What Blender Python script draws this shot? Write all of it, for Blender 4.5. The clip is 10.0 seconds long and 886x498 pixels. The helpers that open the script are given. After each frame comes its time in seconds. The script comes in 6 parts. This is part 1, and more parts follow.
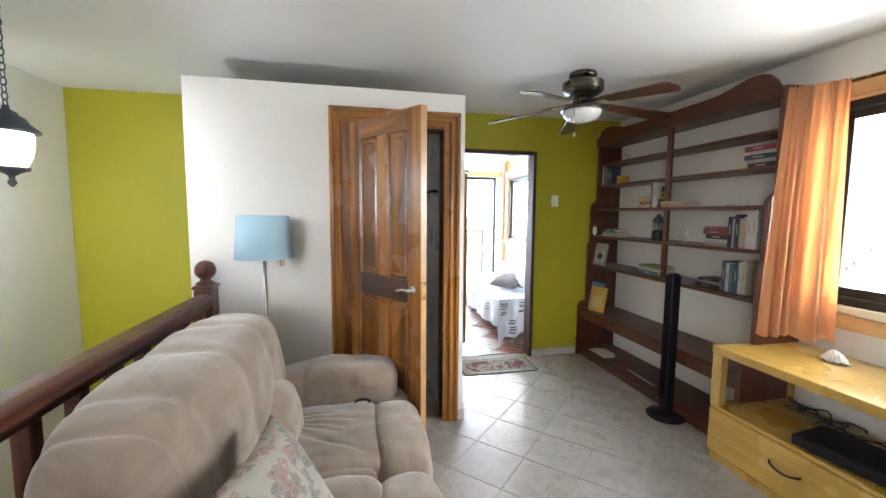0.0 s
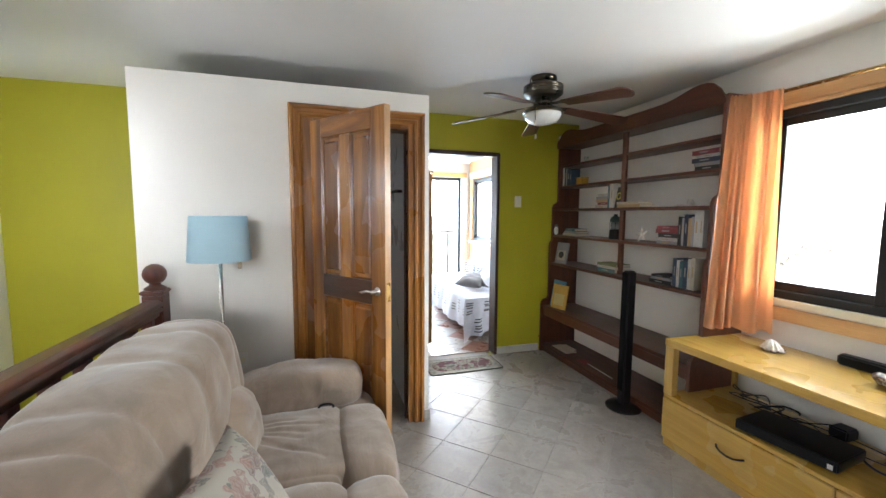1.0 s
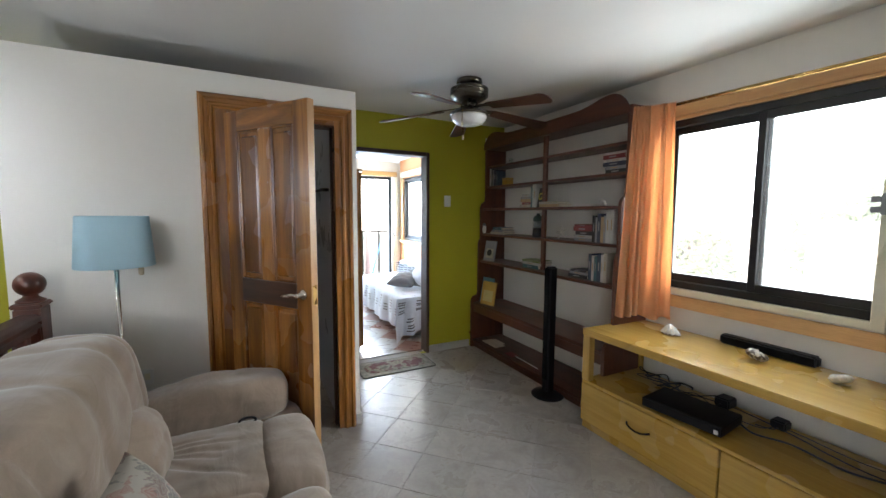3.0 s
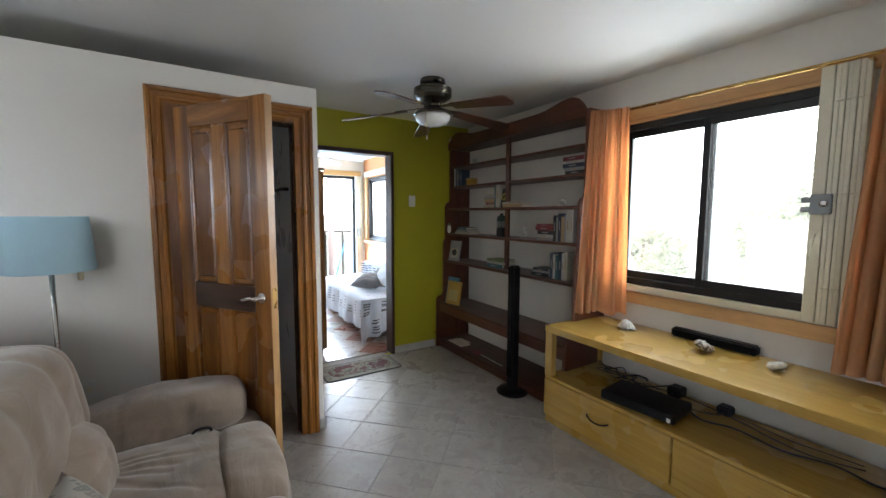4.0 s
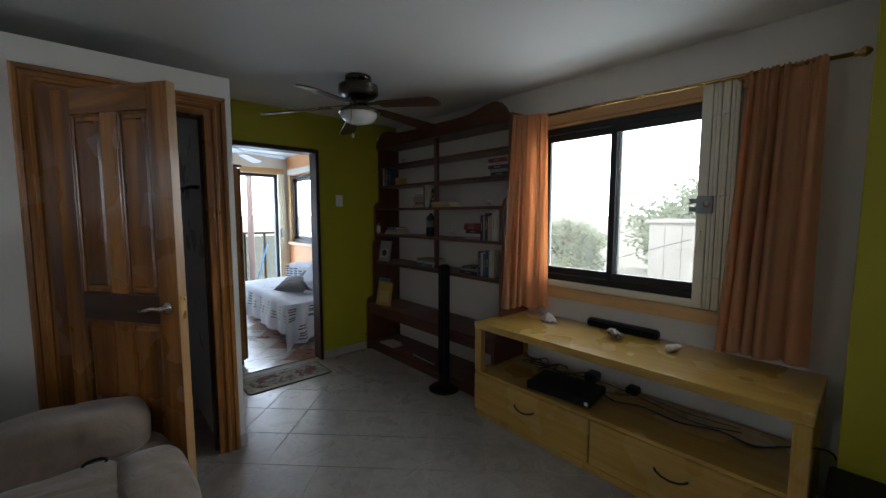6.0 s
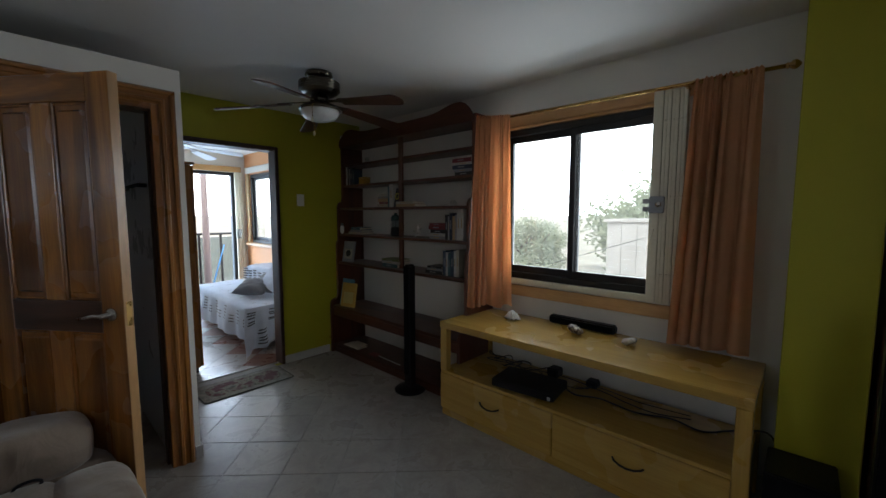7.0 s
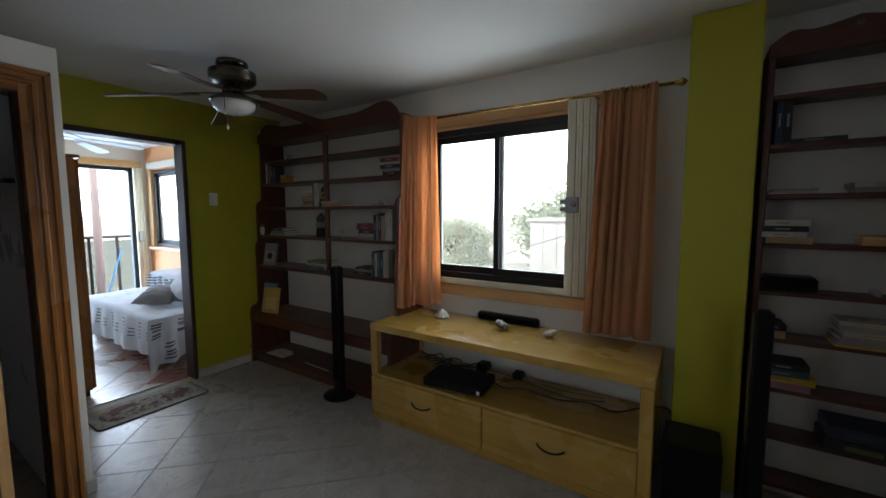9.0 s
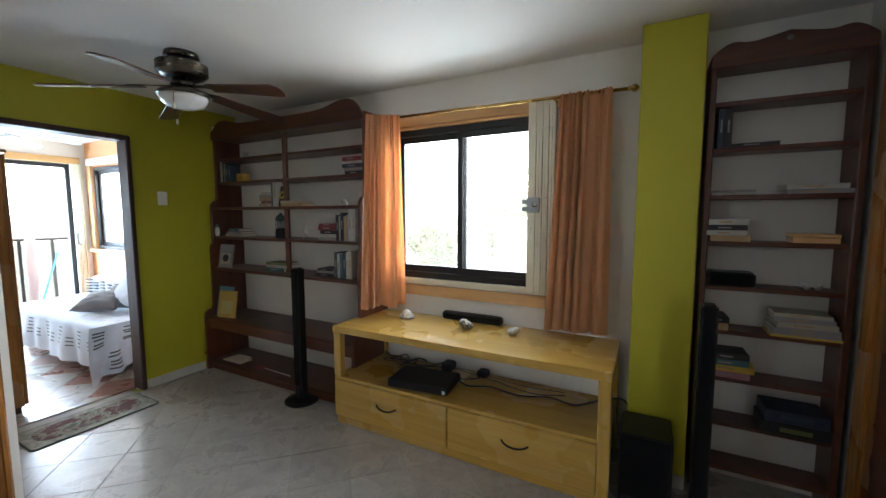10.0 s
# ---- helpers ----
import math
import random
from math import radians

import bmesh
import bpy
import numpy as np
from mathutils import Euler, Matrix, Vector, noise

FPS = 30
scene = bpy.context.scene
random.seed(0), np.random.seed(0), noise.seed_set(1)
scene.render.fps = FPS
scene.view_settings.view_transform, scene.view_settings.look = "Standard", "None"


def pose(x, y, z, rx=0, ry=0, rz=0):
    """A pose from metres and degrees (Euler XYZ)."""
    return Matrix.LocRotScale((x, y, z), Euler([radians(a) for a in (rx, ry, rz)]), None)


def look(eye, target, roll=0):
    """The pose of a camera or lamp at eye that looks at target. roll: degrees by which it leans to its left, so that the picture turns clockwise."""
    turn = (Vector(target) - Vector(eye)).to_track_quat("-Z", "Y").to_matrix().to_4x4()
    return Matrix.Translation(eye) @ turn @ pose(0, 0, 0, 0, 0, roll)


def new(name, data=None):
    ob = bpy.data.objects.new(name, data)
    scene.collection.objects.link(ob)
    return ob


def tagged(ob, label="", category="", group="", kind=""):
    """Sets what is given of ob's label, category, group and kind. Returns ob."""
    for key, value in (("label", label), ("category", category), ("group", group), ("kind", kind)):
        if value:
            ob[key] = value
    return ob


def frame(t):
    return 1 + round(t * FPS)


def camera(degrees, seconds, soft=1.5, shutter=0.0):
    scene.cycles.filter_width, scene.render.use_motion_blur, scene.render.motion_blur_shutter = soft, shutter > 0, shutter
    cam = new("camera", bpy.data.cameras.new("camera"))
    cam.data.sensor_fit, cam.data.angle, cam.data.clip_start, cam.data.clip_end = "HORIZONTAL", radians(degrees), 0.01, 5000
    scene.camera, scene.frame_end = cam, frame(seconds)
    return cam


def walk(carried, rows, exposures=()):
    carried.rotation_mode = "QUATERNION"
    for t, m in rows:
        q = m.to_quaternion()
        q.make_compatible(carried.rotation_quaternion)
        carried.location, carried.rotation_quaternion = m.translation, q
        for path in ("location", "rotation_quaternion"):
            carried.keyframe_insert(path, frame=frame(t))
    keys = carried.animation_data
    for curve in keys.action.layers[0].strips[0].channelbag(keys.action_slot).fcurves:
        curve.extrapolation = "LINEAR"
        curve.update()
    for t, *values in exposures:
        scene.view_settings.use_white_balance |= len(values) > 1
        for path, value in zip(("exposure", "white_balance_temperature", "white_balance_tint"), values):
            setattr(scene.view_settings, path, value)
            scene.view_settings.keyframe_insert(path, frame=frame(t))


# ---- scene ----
cam = camera(97.24, 10.0)
# a pan on a tripod: the lens sits a little ahead of the turning axis
walk(cam, [
    (0.0, pose(-0.0181, 0.0779, 1.45, 84.87, -0.42, -11.86)),
    (0.5, pose(-0.0147, 0.0786, 1.45, 84.89, -0.35, -14.36)),
    (1.0, pose(-0.0112, 0.0791, 1.45, 84.94, -0.35, -16.88)),
    (1.5, pose(-0.0078, 0.0796, 1.45, 84.94, -0.29, -19.39)),
    (2.0, pose(-0.0043, 0.0798, 1.45, 84.94, -0.30, -21.89)),
    (2.5, pose(-0.0009, 0.0799, 1.45, 84.91, -0.30, -24.35)),
    (4.0, pose(0.0097, 0.0793, 1.45, 84.93, -0.21, -31.91)),
    (4.5, pose(0.0131, 0.0789, 1.45, 84.92, -0.20, -34.39)),
    (5.0, pose(0.0166, 0.0782, 1.45, 84.94, -0.15, -36.94)),
    (5.5, pose(0.0200, 0.0774, 1.45, 84.97, -0.10, -39.48)),
    (7.0, pose(0.0300, 0.0741, 1.45, 84.90, -0.02, -47.04)),
    (7.5, pose(0.0333, 0.0727, 1.45, 85.01, 0.00, -49.57)),
    (8.0, pose(0.0364, 0.0712, 1.45, 85.04, 0.05, -52.05)),
    (8.5, pose(0.0395, 0.0695, 1.45, 84.98, 0.04, -54.60)),
    (9.0, pose(0.0426, 0.0676, 1.45, 84.89, 0.07, -57.19)),
    (9.5, pose(0.0456, 0.0657, 1.45, 84.81, 0.07, -59.73)),
    (10.0, pose(0.0485, 0.0635, 1.45, 84.87, 0.11, -62.32)),
], [(0.0, 1.98, 6080, 11), (1.0, 1.80, 6080, 11), (2.5, 1.26, 6050, 10), (4.0, 0.95, 5950, 10), (5.0, 0.42, 5900, 9), (5.5, -0.10, 5850, 9), (7.0, -0.60, 5750, 9), (7.5, -0.62, 5750, 9), (9.0, -0.24, 5800, 9), (9.5, 0.28, 5850, 9), (10.0, 0.96, 5900, 9)])

# ---- light ----
world = bpy.data.worlds.new("world")
scene.world = world
world.use_nodes = True
wn = world.node_tree.nodes
sky = wn.new("ShaderNodeTexSky")
sky.sky_type, sky.sun_disc = "NISHITA", False
sky.sun_elevation, sky.sun_rotation = radians(52), radians(250)
sky.air_density, sky.dust_density = 1.0, 3.0
wn["Background"].inputs[1].default_value = 0.15
world.node_tree.links.new(sky.outputs[0], wn["Background"].inputs[0])


def lamp(name, kind, energy, m, colour=(1, 1, 1), **more):
    d = bpy.data.lights.new(name, kind)
    d.energy, d.color = energy, colour
    if "size" in more:
        d.shape, d.size, d.size_y = "RECTANGLE", more["size"][0], more["size"][1]
    if "radius" in more:
        d.shadow_soft_size = more["radius"]
    if "angle" in more:
        d.angle = more["angle"]
    o = new(name, d)
    o.matrix_world = m
    return o


lamp("sun", "SUN", 5.0, look((-12, -8, 18), (0, 0, 0)), (1, 0.95, 0.86), angle=radians(0.5))
# daylight in the window, the bedroom window and the balcony door
lamp("window_daylight", "AREA", 16, look((2.80, 1.24, 1.52), (0, 1.24, 1.24)), (0.92, 0.96, 1.0), size=(1.15, 1.08))
lamp("bedroom_window_daylight", "AREA", 13, look((2.80, 6.3, 1.53), (0, 6.3, 1.53)), (0.94, 0.97, 1.0), size=(0.85, 1.0))
lamp("balcony_daylight", "AREA", 66, look((1.55, 7.12, 1.15), (1.55, 3, 1.0)), (0.58, 0.78, 1.0), size=(1.7, 1.9))
# added soft fill from behind the viewpoint; no window is known there
lamp("stairwell_fill", "AREA", 1.0, look((-1.60, -2.38, 1.75), (-1.0, 2.0, 1.35)), (0.90, 0.95, 1.0), size=(1.1, 0.9))
lamp("lantern_bulb", "POINT", 7.2, pose(-1.54, 2.2, 1.715), (0.93, 0.96, 1.0), radius=0.04)

# ---- materials ----


def nodes_of(name):
    m = bpy.data.materials.new(name)
    m.use_nodes = True
    n, l = m.node_tree.nodes, m.node_tree.links
    return m, n, l, n["Principled BSDF"]


def rgb(c):
    return (c[0], c[1], c[2], 1)


def mixed(n, l, fac, a, b):
    x = n.new("ShaderNodeMix")
    x.data_type = "RGBA"
    l.new(fac, x.inputs[0])
    for k, v in ((6, a), (7, b)):
        if isinstance(v, tuple):
            x.inputs[k].default_value = rgb(v)
        else:
            l.new(v, x.inputs[k])
    return x.outputs[2]


def noise_tex(n, l, vec, scale, detail=4, rough=0.55, dist=0.0):
    t = n.new("ShaderNodeTexNoise")
    t.inputs["Scale"].default_value, t.inputs["Detail"].default_value = scale, detail
    t.inputs["Roughness"].default_value, t.inputs["Distortion"].default_value = rough, dist
    l.new(vec, t.inputs["Vector"])
    return t.outputs["Fac"]


def ramped(n, l, fac, stops):
    r = n.new("ShaderNodeValToRGB")
    while len(r.color_ramp.elements) < len(stops):
        r.color_ramp.elements.new(0.5)
    for e, (p, c) in zip(r.color_ramp.elements, stops):
        e.position, e.color = p, rgb(c) if isinstance(c, tuple) else (c, c, c, 1)
    l.new(fac, r.inputs[0])
    return r.outputs[0]


def bumped(n, l, b, height, strength, distance):
    x = n.new("ShaderNodeBump")
    x.inputs["Strength"].default_value, x.inputs["Distance"].default_value = strength, distance
    l.new(height, x.inputs["Height"])
    l.new(x.outputs[0], b.inputs["Normal"])


def tinted(c, k):
    return tuple(min(1.0, v * k) for v in c)


def plain(name, c, rough=0.5, metal=0.0, var=0.12, big=3.0, fine=60.0, bump=0.15, dist=0.002, coat=0.0, spec=0.5):
    """A surface with stains and grain at two scales."""
    m, n, l, b = nodes_of(name)
    tc = n.new("ShaderNodeTexCoord").outputs["Object"]
    f1, f2 = noise_tex(n, l, tc, big, 5), noise_tex(n, l, tc, fine, 3)
    a = mixed(n, l, ramped(n, l, f1, [(0.3, 0.0), (0.7, 1.0)]), tinted(c, 1 - var), tinted(c, 1 + var))
    col = mixed(n, l, ramped(n, l, f2, [(0.35, 0.0), (0.65, 0.35)]), a, tinted(c, 1 - 1.5 * var))
    l.new(col, b.inputs["Base Color"])
    b.inputs["Metallic"].default_value, b.inputs["Coat Weight"].default_value = metal, coat
    b.inputs["Specular IOR Level"].default_value = spec
    l.new(ramped(n, l, f1, [(0.2, max(0.02, rough - 0.08)), (0.8, min(1.0, rough + 0.08))]), b.inputs["Roughness"])
    if bump:
        bumped(n, l, b, f2, bump, dist)
    return m


def wood(name, dark, light, axis="z", ring=7.0, rough=0.3, coat=0.3, stretch=0.10):
    """Sawn and varnished timber with its grain along one axis."""
    m, n, l, b = nodes_of(name)
    tc = n.new("ShaderNodeTexCoord").outputs["Object"]
    info = n.new("ShaderNodeObjectInfo")
    shift = n.new("ShaderNodeVectorMath")
    shift.operation = "ADD"
    comb = n.new("ShaderNodeCombineXYZ")
    for k, f in enumerate((3.1, 7.7, 5.3)):
        mul = n.new("ShaderNodeMath")
        mul.operation = "MULTIPLY"
        mul.inputs[1].default_value = f
        l.new(info.outputs["Random"], mul.inputs[0])
        l.new(mul.outputs[0], comb.inputs[k])
    l.new(tc, shift.inputs[0])
    l.new(comb.outputs[0], shift.inputs[1])
    mp = n.new("ShaderNodeMapping")
    mp.inputs["Scale"].default_value = [stretch if a in axis else 1.0 for a in "xyz"]
    l.new(shift.outputs[0], mp.inputs[0])
    v = mp.outputs[0]
    wide, fine = noise_tex(n, l, v, ring, 5, 0.6, 1.2), noise_tex(n, l, v, 160, 3, 0.6)
    blot = noise_tex(n, l, shift.outputs[0], 1.7, 3)
    mid = tuple((p + q) / 2 for p, q in zip(dark, light))
    c1 = ramped(n, l, wide, [(0.32, dark), (0.46, mid), (0.56, light), (0.66, mid)])
    c2 = mixed(n, l, ramped(n, l, fine, [(0.42, 0.0), (0.66, 0.28)]), c1, tinted(dark, 0.75))
    c3 = mixed(n, l, ramped(n, l, blot, [(0.25, 0.0), (0.8, 0.3)]), c2, tinted(mid, 0.7))
    l.new(c3, b.inputs["Base Color"])
    l.new(ramped(n, l, blot, [(0.3, rough), (0.7, min(1, rough + 0.14))]), b.inputs["Roughness"])
    b.inputs["Coat Weight"].default_value, b.inputs["Coat Roughness"].default_value = coat, 0.18
    bumped(n, l, b, fine, 0.10, 0.001)
    return m


def cloth(name, c, c2, weave=500.0, blot=6.0, sheen=0.4, bump=0.3, see=0.0, through_c=None):
    m, n, l, b = nodes_of(name)
    tc = n.new("ShaderNodeTexCoord").outputs["Object"]
    f1, f2 = noise_tex(n, l, tc, blot, 5, 0.6), noise_tex(n, l, tc, weave, 2)
    col = mixed(n, l, ramped(n, l, f1, [(0.35, 0.0), (0.65, 1.0)]), c, c2)
    col = mixed(n, l, ramped(n, l, f2, [(0.4, 0.0), (0.65, 0.3)]), col, tinted(c, 0.7))
    l.new(col, b.inputs["Base Color"])
    b.inputs["Roughness"].default_value, b.inputs["Sheen Weight"].default_value = 0.95, sheen
    b.inputs["Specular IOR Level"].default_value = 0.15
    bumped(n, l, b, f2, bump, 0.002)
    if see:
        t = n.new("ShaderNodeBsdfTranslucent")
        if through_c:
            t.inputs[0].default_value = rgb(through_c)
        else:
            l.new(col, t.inputs[0])
        mx = n.new("ShaderNodeMixShader")
        mx.inputs[0].default_value = see
        l.new(b.outputs[0], mx.inputs[1])
        l.new(t.outputs[0], mx.inputs[2])
        l.new(mx.outputs[0], n["Material Output"].inputs[0])
    return m


def suede(name, c, c2):
    """Brushed suede: a soft nap in patches, and shallow creases."""
    m, n, l, b = nodes_of(name)
    tc = n.new("ShaderNodeTexCoord").outputs["Object"]
    f1, f2 = noise_tex(n, l, tc, 6.0, 5, 0.6, 0.8), noise_tex(n, l, tc, 260.0, 2)
    mp = n.new("ShaderNodeMapping")
    mp.inputs["Scale"].default_value = (2.2, 0.8, 1.2)
    mp.inputs["Rotation"].default_value = (0.3, 0.2, 0.5)
    l.new(tc, mp.inputs[0])
    f3 = noise_tex(n, l, mp.outputs[0], 4.5, 3, 0.5, 1.0)
    col = mixed(n, l, ramped(n, l, f1, [(0.38, 0.0), (0.62, 1.0)]), c, c2)
    col = mixed(n, l, ramped(n, l, f2, [(0.4, 0.0), (0.65, 0.25)]), col, tinted(c, 0.7))
    l.new(col, b.inputs["Base Color"])
    b.inputs["Roughness"].default_value, b.inputs["Sheen Weight"].default_value = 0.95, 0.5
    b.inputs["Specular IOR Level"].default_value = 0.12
    add = n.new("ShaderNodeMath")
    add.operation = "MULTIPLY_ADD"
    add.inputs[1].default_value = 0.04
    l.new(f2, add.inputs[0])
    l.new(ramped(n, l, f3, [(0.25, 0.0), (0.47, 0.75), (0.52, 1.0), (0.8, 0.5)]), add.inputs[2])
    bumped(n, l, b, add.outputs[0], 0.22, 0.010)
    return m


def glass(name, tint=(0.95, 0.98, 0.97), veil=0.0):
    """Clear glass; the last value is the share of a pale, daylight-scattering film that stands in for glare."""
    m, n, l, b = nodes_of(name)
    t, g = n.new("ShaderNodeBsdfTransparent"), n.new("ShaderNodeBsdfGlossy")
    t.inputs[0].default_value = rgb(tint)
    g.inputs["Roughness"].default_value = 0.02
    fr = n.new("ShaderNodeLayerWeight")
    fr.inputs[0].default_value = 0.5
    pw = n.new("ShaderNodeMath")
    pw.operation = "POWER"
    l.new(fr.outputs["Facing"], pw.inputs[0])
    pw.inputs[1].default_value = 5.0
    ad = n.new("ShaderNodeMath")
    ad.operation = "MULTIPLY_ADD"
    l.new(pw.outputs[0], ad.inputs[0])
    ad.inputs[1].default_value, ad.inputs[2].default_value = 0.6, 0.035
    mx = n.new("ShaderNodeMixShader")
    l.new(ad.outputs[0], mx.inputs[0])
    l.new(t.outputs[0], mx.inputs[1])
    l.new(g.outputs[0], mx.inputs[2])
    out = mx.outputs[0]
    if veil:
        film, both = n.new("ShaderNodeBsdfTranslucent"), n.new("ShaderNodeMixShader")
        film.inputs[0].default_value = rgb((0.9, 0.9, 0.88))
        tc = n.new("ShaderNodeTexCoord").outputs["Object"]
        l.new(ramped(n, l, noise_tex(n, l, tc, 5.0, 4), [(0.3, veil * 0.8), (0.7, veil * 1.2)]), both.inputs[0])
        l.new(out, both.inputs[1])
        l.new(film.outputs[0], both.inputs[2])
        out = both.outputs[0]
    l.new(out, n["Material Output"].inputs[0])
    return m


def glowing(name, c, strength):
    m, n, l, b = nodes_of(name)
    b.inputs["Base Color"].default_value = rgb(c)
    b.inputs["Emission Color"].default_value = rgb(c)
    b.inputs["Emission Strength"].default_value = strength
    return m


def tile_mat(name, c, c2, rough=0.28):
    """Glazed floor tile: cloudy, a little different from piece to piece."""
    m, n, l, b = nodes_of(name)
    geo = n.new("ShaderNodeNewGeometry").outputs["Position"]
    info = n.new("ShaderNodeObjectInfo").outputs["Random"]
    f1, f2 = noise_tex(n, l, geo, 5.0, 6, 0.65, 0.6), noise_tex(n, l, geo, 38.0, 4)
    col = mixed(n, l, ramped(n, l, f1, [(0.35, 0.0), (0.65, 1.0)]), c, c2)
    col = mixed(n, l, ramped(n, l, f2, [(0.42, 0.0), (0.75, 0.25)]), col, tinted(c2, 0.75))
    hsv = n.new("ShaderNodeHueSaturation")
    mr = n.new("ShaderNodeMapRange")
    mr.inputs["To Min"].default_value, mr.inputs["To Max"].default_value = 0.93, 1.06
    l.new(info, mr.inputs[0])
    l.new(mr.outputs[0], hsv.inputs["Value"])
    l.new(col, hsv.inputs["Color"])
    l.new(hsv.outputs[0], b.inputs["Base Color"])
    l.new(ramped(n, l, f1, [(0.3, rough - 0.06), (0.7, rough + 0.1)]), b.inputs["Roughness"])
    bumped(n, l, b, f2, 0.05, 0.001)
    return m


WHITE = plain("white_wall_paint", (0.77, 0.75, 0.70), 0.62, var=0.03, big=1.6, fine=220, bump=0.12, dist=0.001)
CEIL = plain("ceiling_paint", (0.78, 0.77, 0.74), 0.7, var=0.03, big=1.2, fine=180, bump=0.1, dist=0.001)
GREEN = plain("yellow_green_paint", (0.415, 0.385, 0.013), 0.55, var=0.05, big=2.0, fine=220, bump=0.12, dist=0.001)
ORANGE = plain("orange_paint", (0.80, 0.40, 0.18), 0.6, var=0.05, big=2.0, fine=220)
CREAM = plain("cream_paint", (0.76, 0.70, 0.60), 0.55, var=0.05, big=2.0, fine=200)
BATH = plain("grey_bathroom_tile", (0.66, 0.69, 0.74), 0.3, var=0.05, big=2.5, fine=40, bump=0.05)
GROUT = plain("tile_grout", (0.42, 0.39, 0.35), 0.9, var=0.15, big=4, fine=120, bump=0.3)
TILE = tile_mat("beige_floor_tile", (0.455, 0.42, 0.375), (0.325, 0.293, 0.255))
TILE_RED = tile_mat("red_brown_floor_tile", (0.27, 0.13, 0.09), (0.20, 0.09, 0.06))
SKIRT = plain("skirting_tile", (0.55, 0.54, 0.51), 0.3, var=0.12, big=6, fine=50, bump=0.05)
HONEY = {a: wood("honey_door_wood_" + a, (0.105, 0.034, 0.006), (0.43, 0.180, 0.034), a, 6.0, 0.20, 0.40, 0.06) for a in "xyz"}
HONEY["level"] = wood("honey_door_wood_level", (0.100, 0.033, 0.006), (0.39, 0.160, 0.030), "xy", 6.0, 0.20, 0.40, 0.08)
PANEL = wood("brown_panel_wood", (0.070, 0.022, 0.005), (0.34, 0.135, 0.025), "z", 4.0, 0.20, 0.40, 0.07)
EDGE = wood("pale_door_edge", (0.36, 0.19, 0.065), (0.52, 0.30, 0.12), "z", 5.0, 0.3, 0.3)
DARKRAIL = wood("dark_lock_rail_wood", (0.030, 0.012, 0.007), (0.075, 0.030, 0.015), "xy", 8.0, 0.28, 0.4)
RED = {a: wood("red_brown_shelf_wood_" + a, (0.040, 0.009, 0.003), (0.112, 0.029, 0.010), a, 6.0, 0.34, 0.22) for a in "xyz"}
RAIL = {a: wood("dark_railing_wood_" + a, (0.038, 0.008, 0.004), (0.110, 0.026, 0.010), a, 7.0, 0.34, 0.2) for a in "xyz"}
PINE = {a: wood("yellow_pine_" + a, (0.455, 0.268, 0.046), (0.570, 0.365, 0.076), a, 15.0, 0.20, 0.6, 0.035) for a in "xyz"}
TRIMW = wood("orange_pine_trim", (0.56, 0.31, 0.12), (0.72, 0.45, 0.20), "y", 5.0, 0.35, 0.3)
TRIMZ = wood("pale_upright_pine_trim", (0.58, 0.38, 0.17), (0.72, 0.52, 0.27), "z", 5.0, 0.35, 0.3)
TRIMX = wood("bedroom_pine_trim", (0.55, 0.30, 0.10), (0.72, 0.46, 0.19), "x", 5.0, 0.35, 0.3)
FRAMEW = wood("dark_door_frame", (0.028, 0.012, 0.008), (0.060, 0.027, 0.018), "z", 8.0, 0.5, 0.1)
SUEDE = suede("beige_suede", (0.275, 0.212, 0.160), (0.200, 0.151, 0.111))
CURT = cloth("peach_curtain", (0.77, 0.515, 0.285), (0.71, 0.47, 0.25), 420, 4.0, 0.0, 0.3, see=0.20, through_c=(0.95, 0.26, 0.10))
SHADE = cloth("pale_blue_shade", (0.56, 0.76, 0.85), (0.52, 0.73, 0.82), 700, 5.0, 0.1, 0.2, see=0.3)
BLACK = plain("black_plastic", (0.009, 0.009, 0.011), 0.36, var=0.2, fine=120, bump=0.05, spec=0.28)
MATTE = plain("black_speaker_cloth", (0.007, 0.007, 0.008), 0.9, var=0.2, fine=400, bump=0.3, spec=0.15)
ALU = plain("black_window_frame", (0.012, 0.011, 0.011), 0.38, var=0.2, fine=120, bump=0.05)
CHROME = plain("brushed_chrome", (0.62, 0.60, 0.56), 0.22, 1.0, var=0.06, bump=0.02)
PEWTER = plain("aged_pewter", (0.12, 0.105, 0.08), 0.30, 1.0, var=0.25, big=9, bump=0.05)
BRASS = plain("brass", (0.60, 0.40, 0.14), 0.25, 1.0, var=0.12, big=9, bump=0.03)
STEEL = plain("lock_steel", (0.22, 0.22, 0.215), 0.35, 1.0, var=0.15, big=9, bump=0.03)
IVORY = plain("ivory_shutter_paint", (0.79, 0.75, 0.60), 0.45, var=0.07, big=4, fine=90)
LAMPBLACK = plain("lantern_black_metal", (0.060, 0.072, 0.086), 0.45, 0.2, var=0.25, big=9, bump=0.1)
BOWL = plain("frosted_bowl_glass", (0.82, 0.82, 0.80), 0.25, var=0.03, bump=0.0)
LIT = glowing("lit_lantern_glass", (1.0, 0.98, 0.95), 3.0)
GLASS = glass("window_glass")
# panes with a pale film in place of haze and glare outside
VEILED = glass("glare_window_glass", veil=0.018)
GREENGLASS = glass("balcony_glass", (0.60, 0.655, 0.67))
PLATE = plain("white_plastic", (0.78, 0.78, 0.76), 0.4, var=0.03, bump=0.02)
PAPER = plain("book_pages", (0.70, 0.64, 0.52), 0.85, var=0.1, big=20, fine=300, bump=0.3)
SHELL = plain("seashell", (0.76, 0.73, 0.66), 0.22, var=0.30, big=35, fine=90, bump=0.5, dist=0.004)


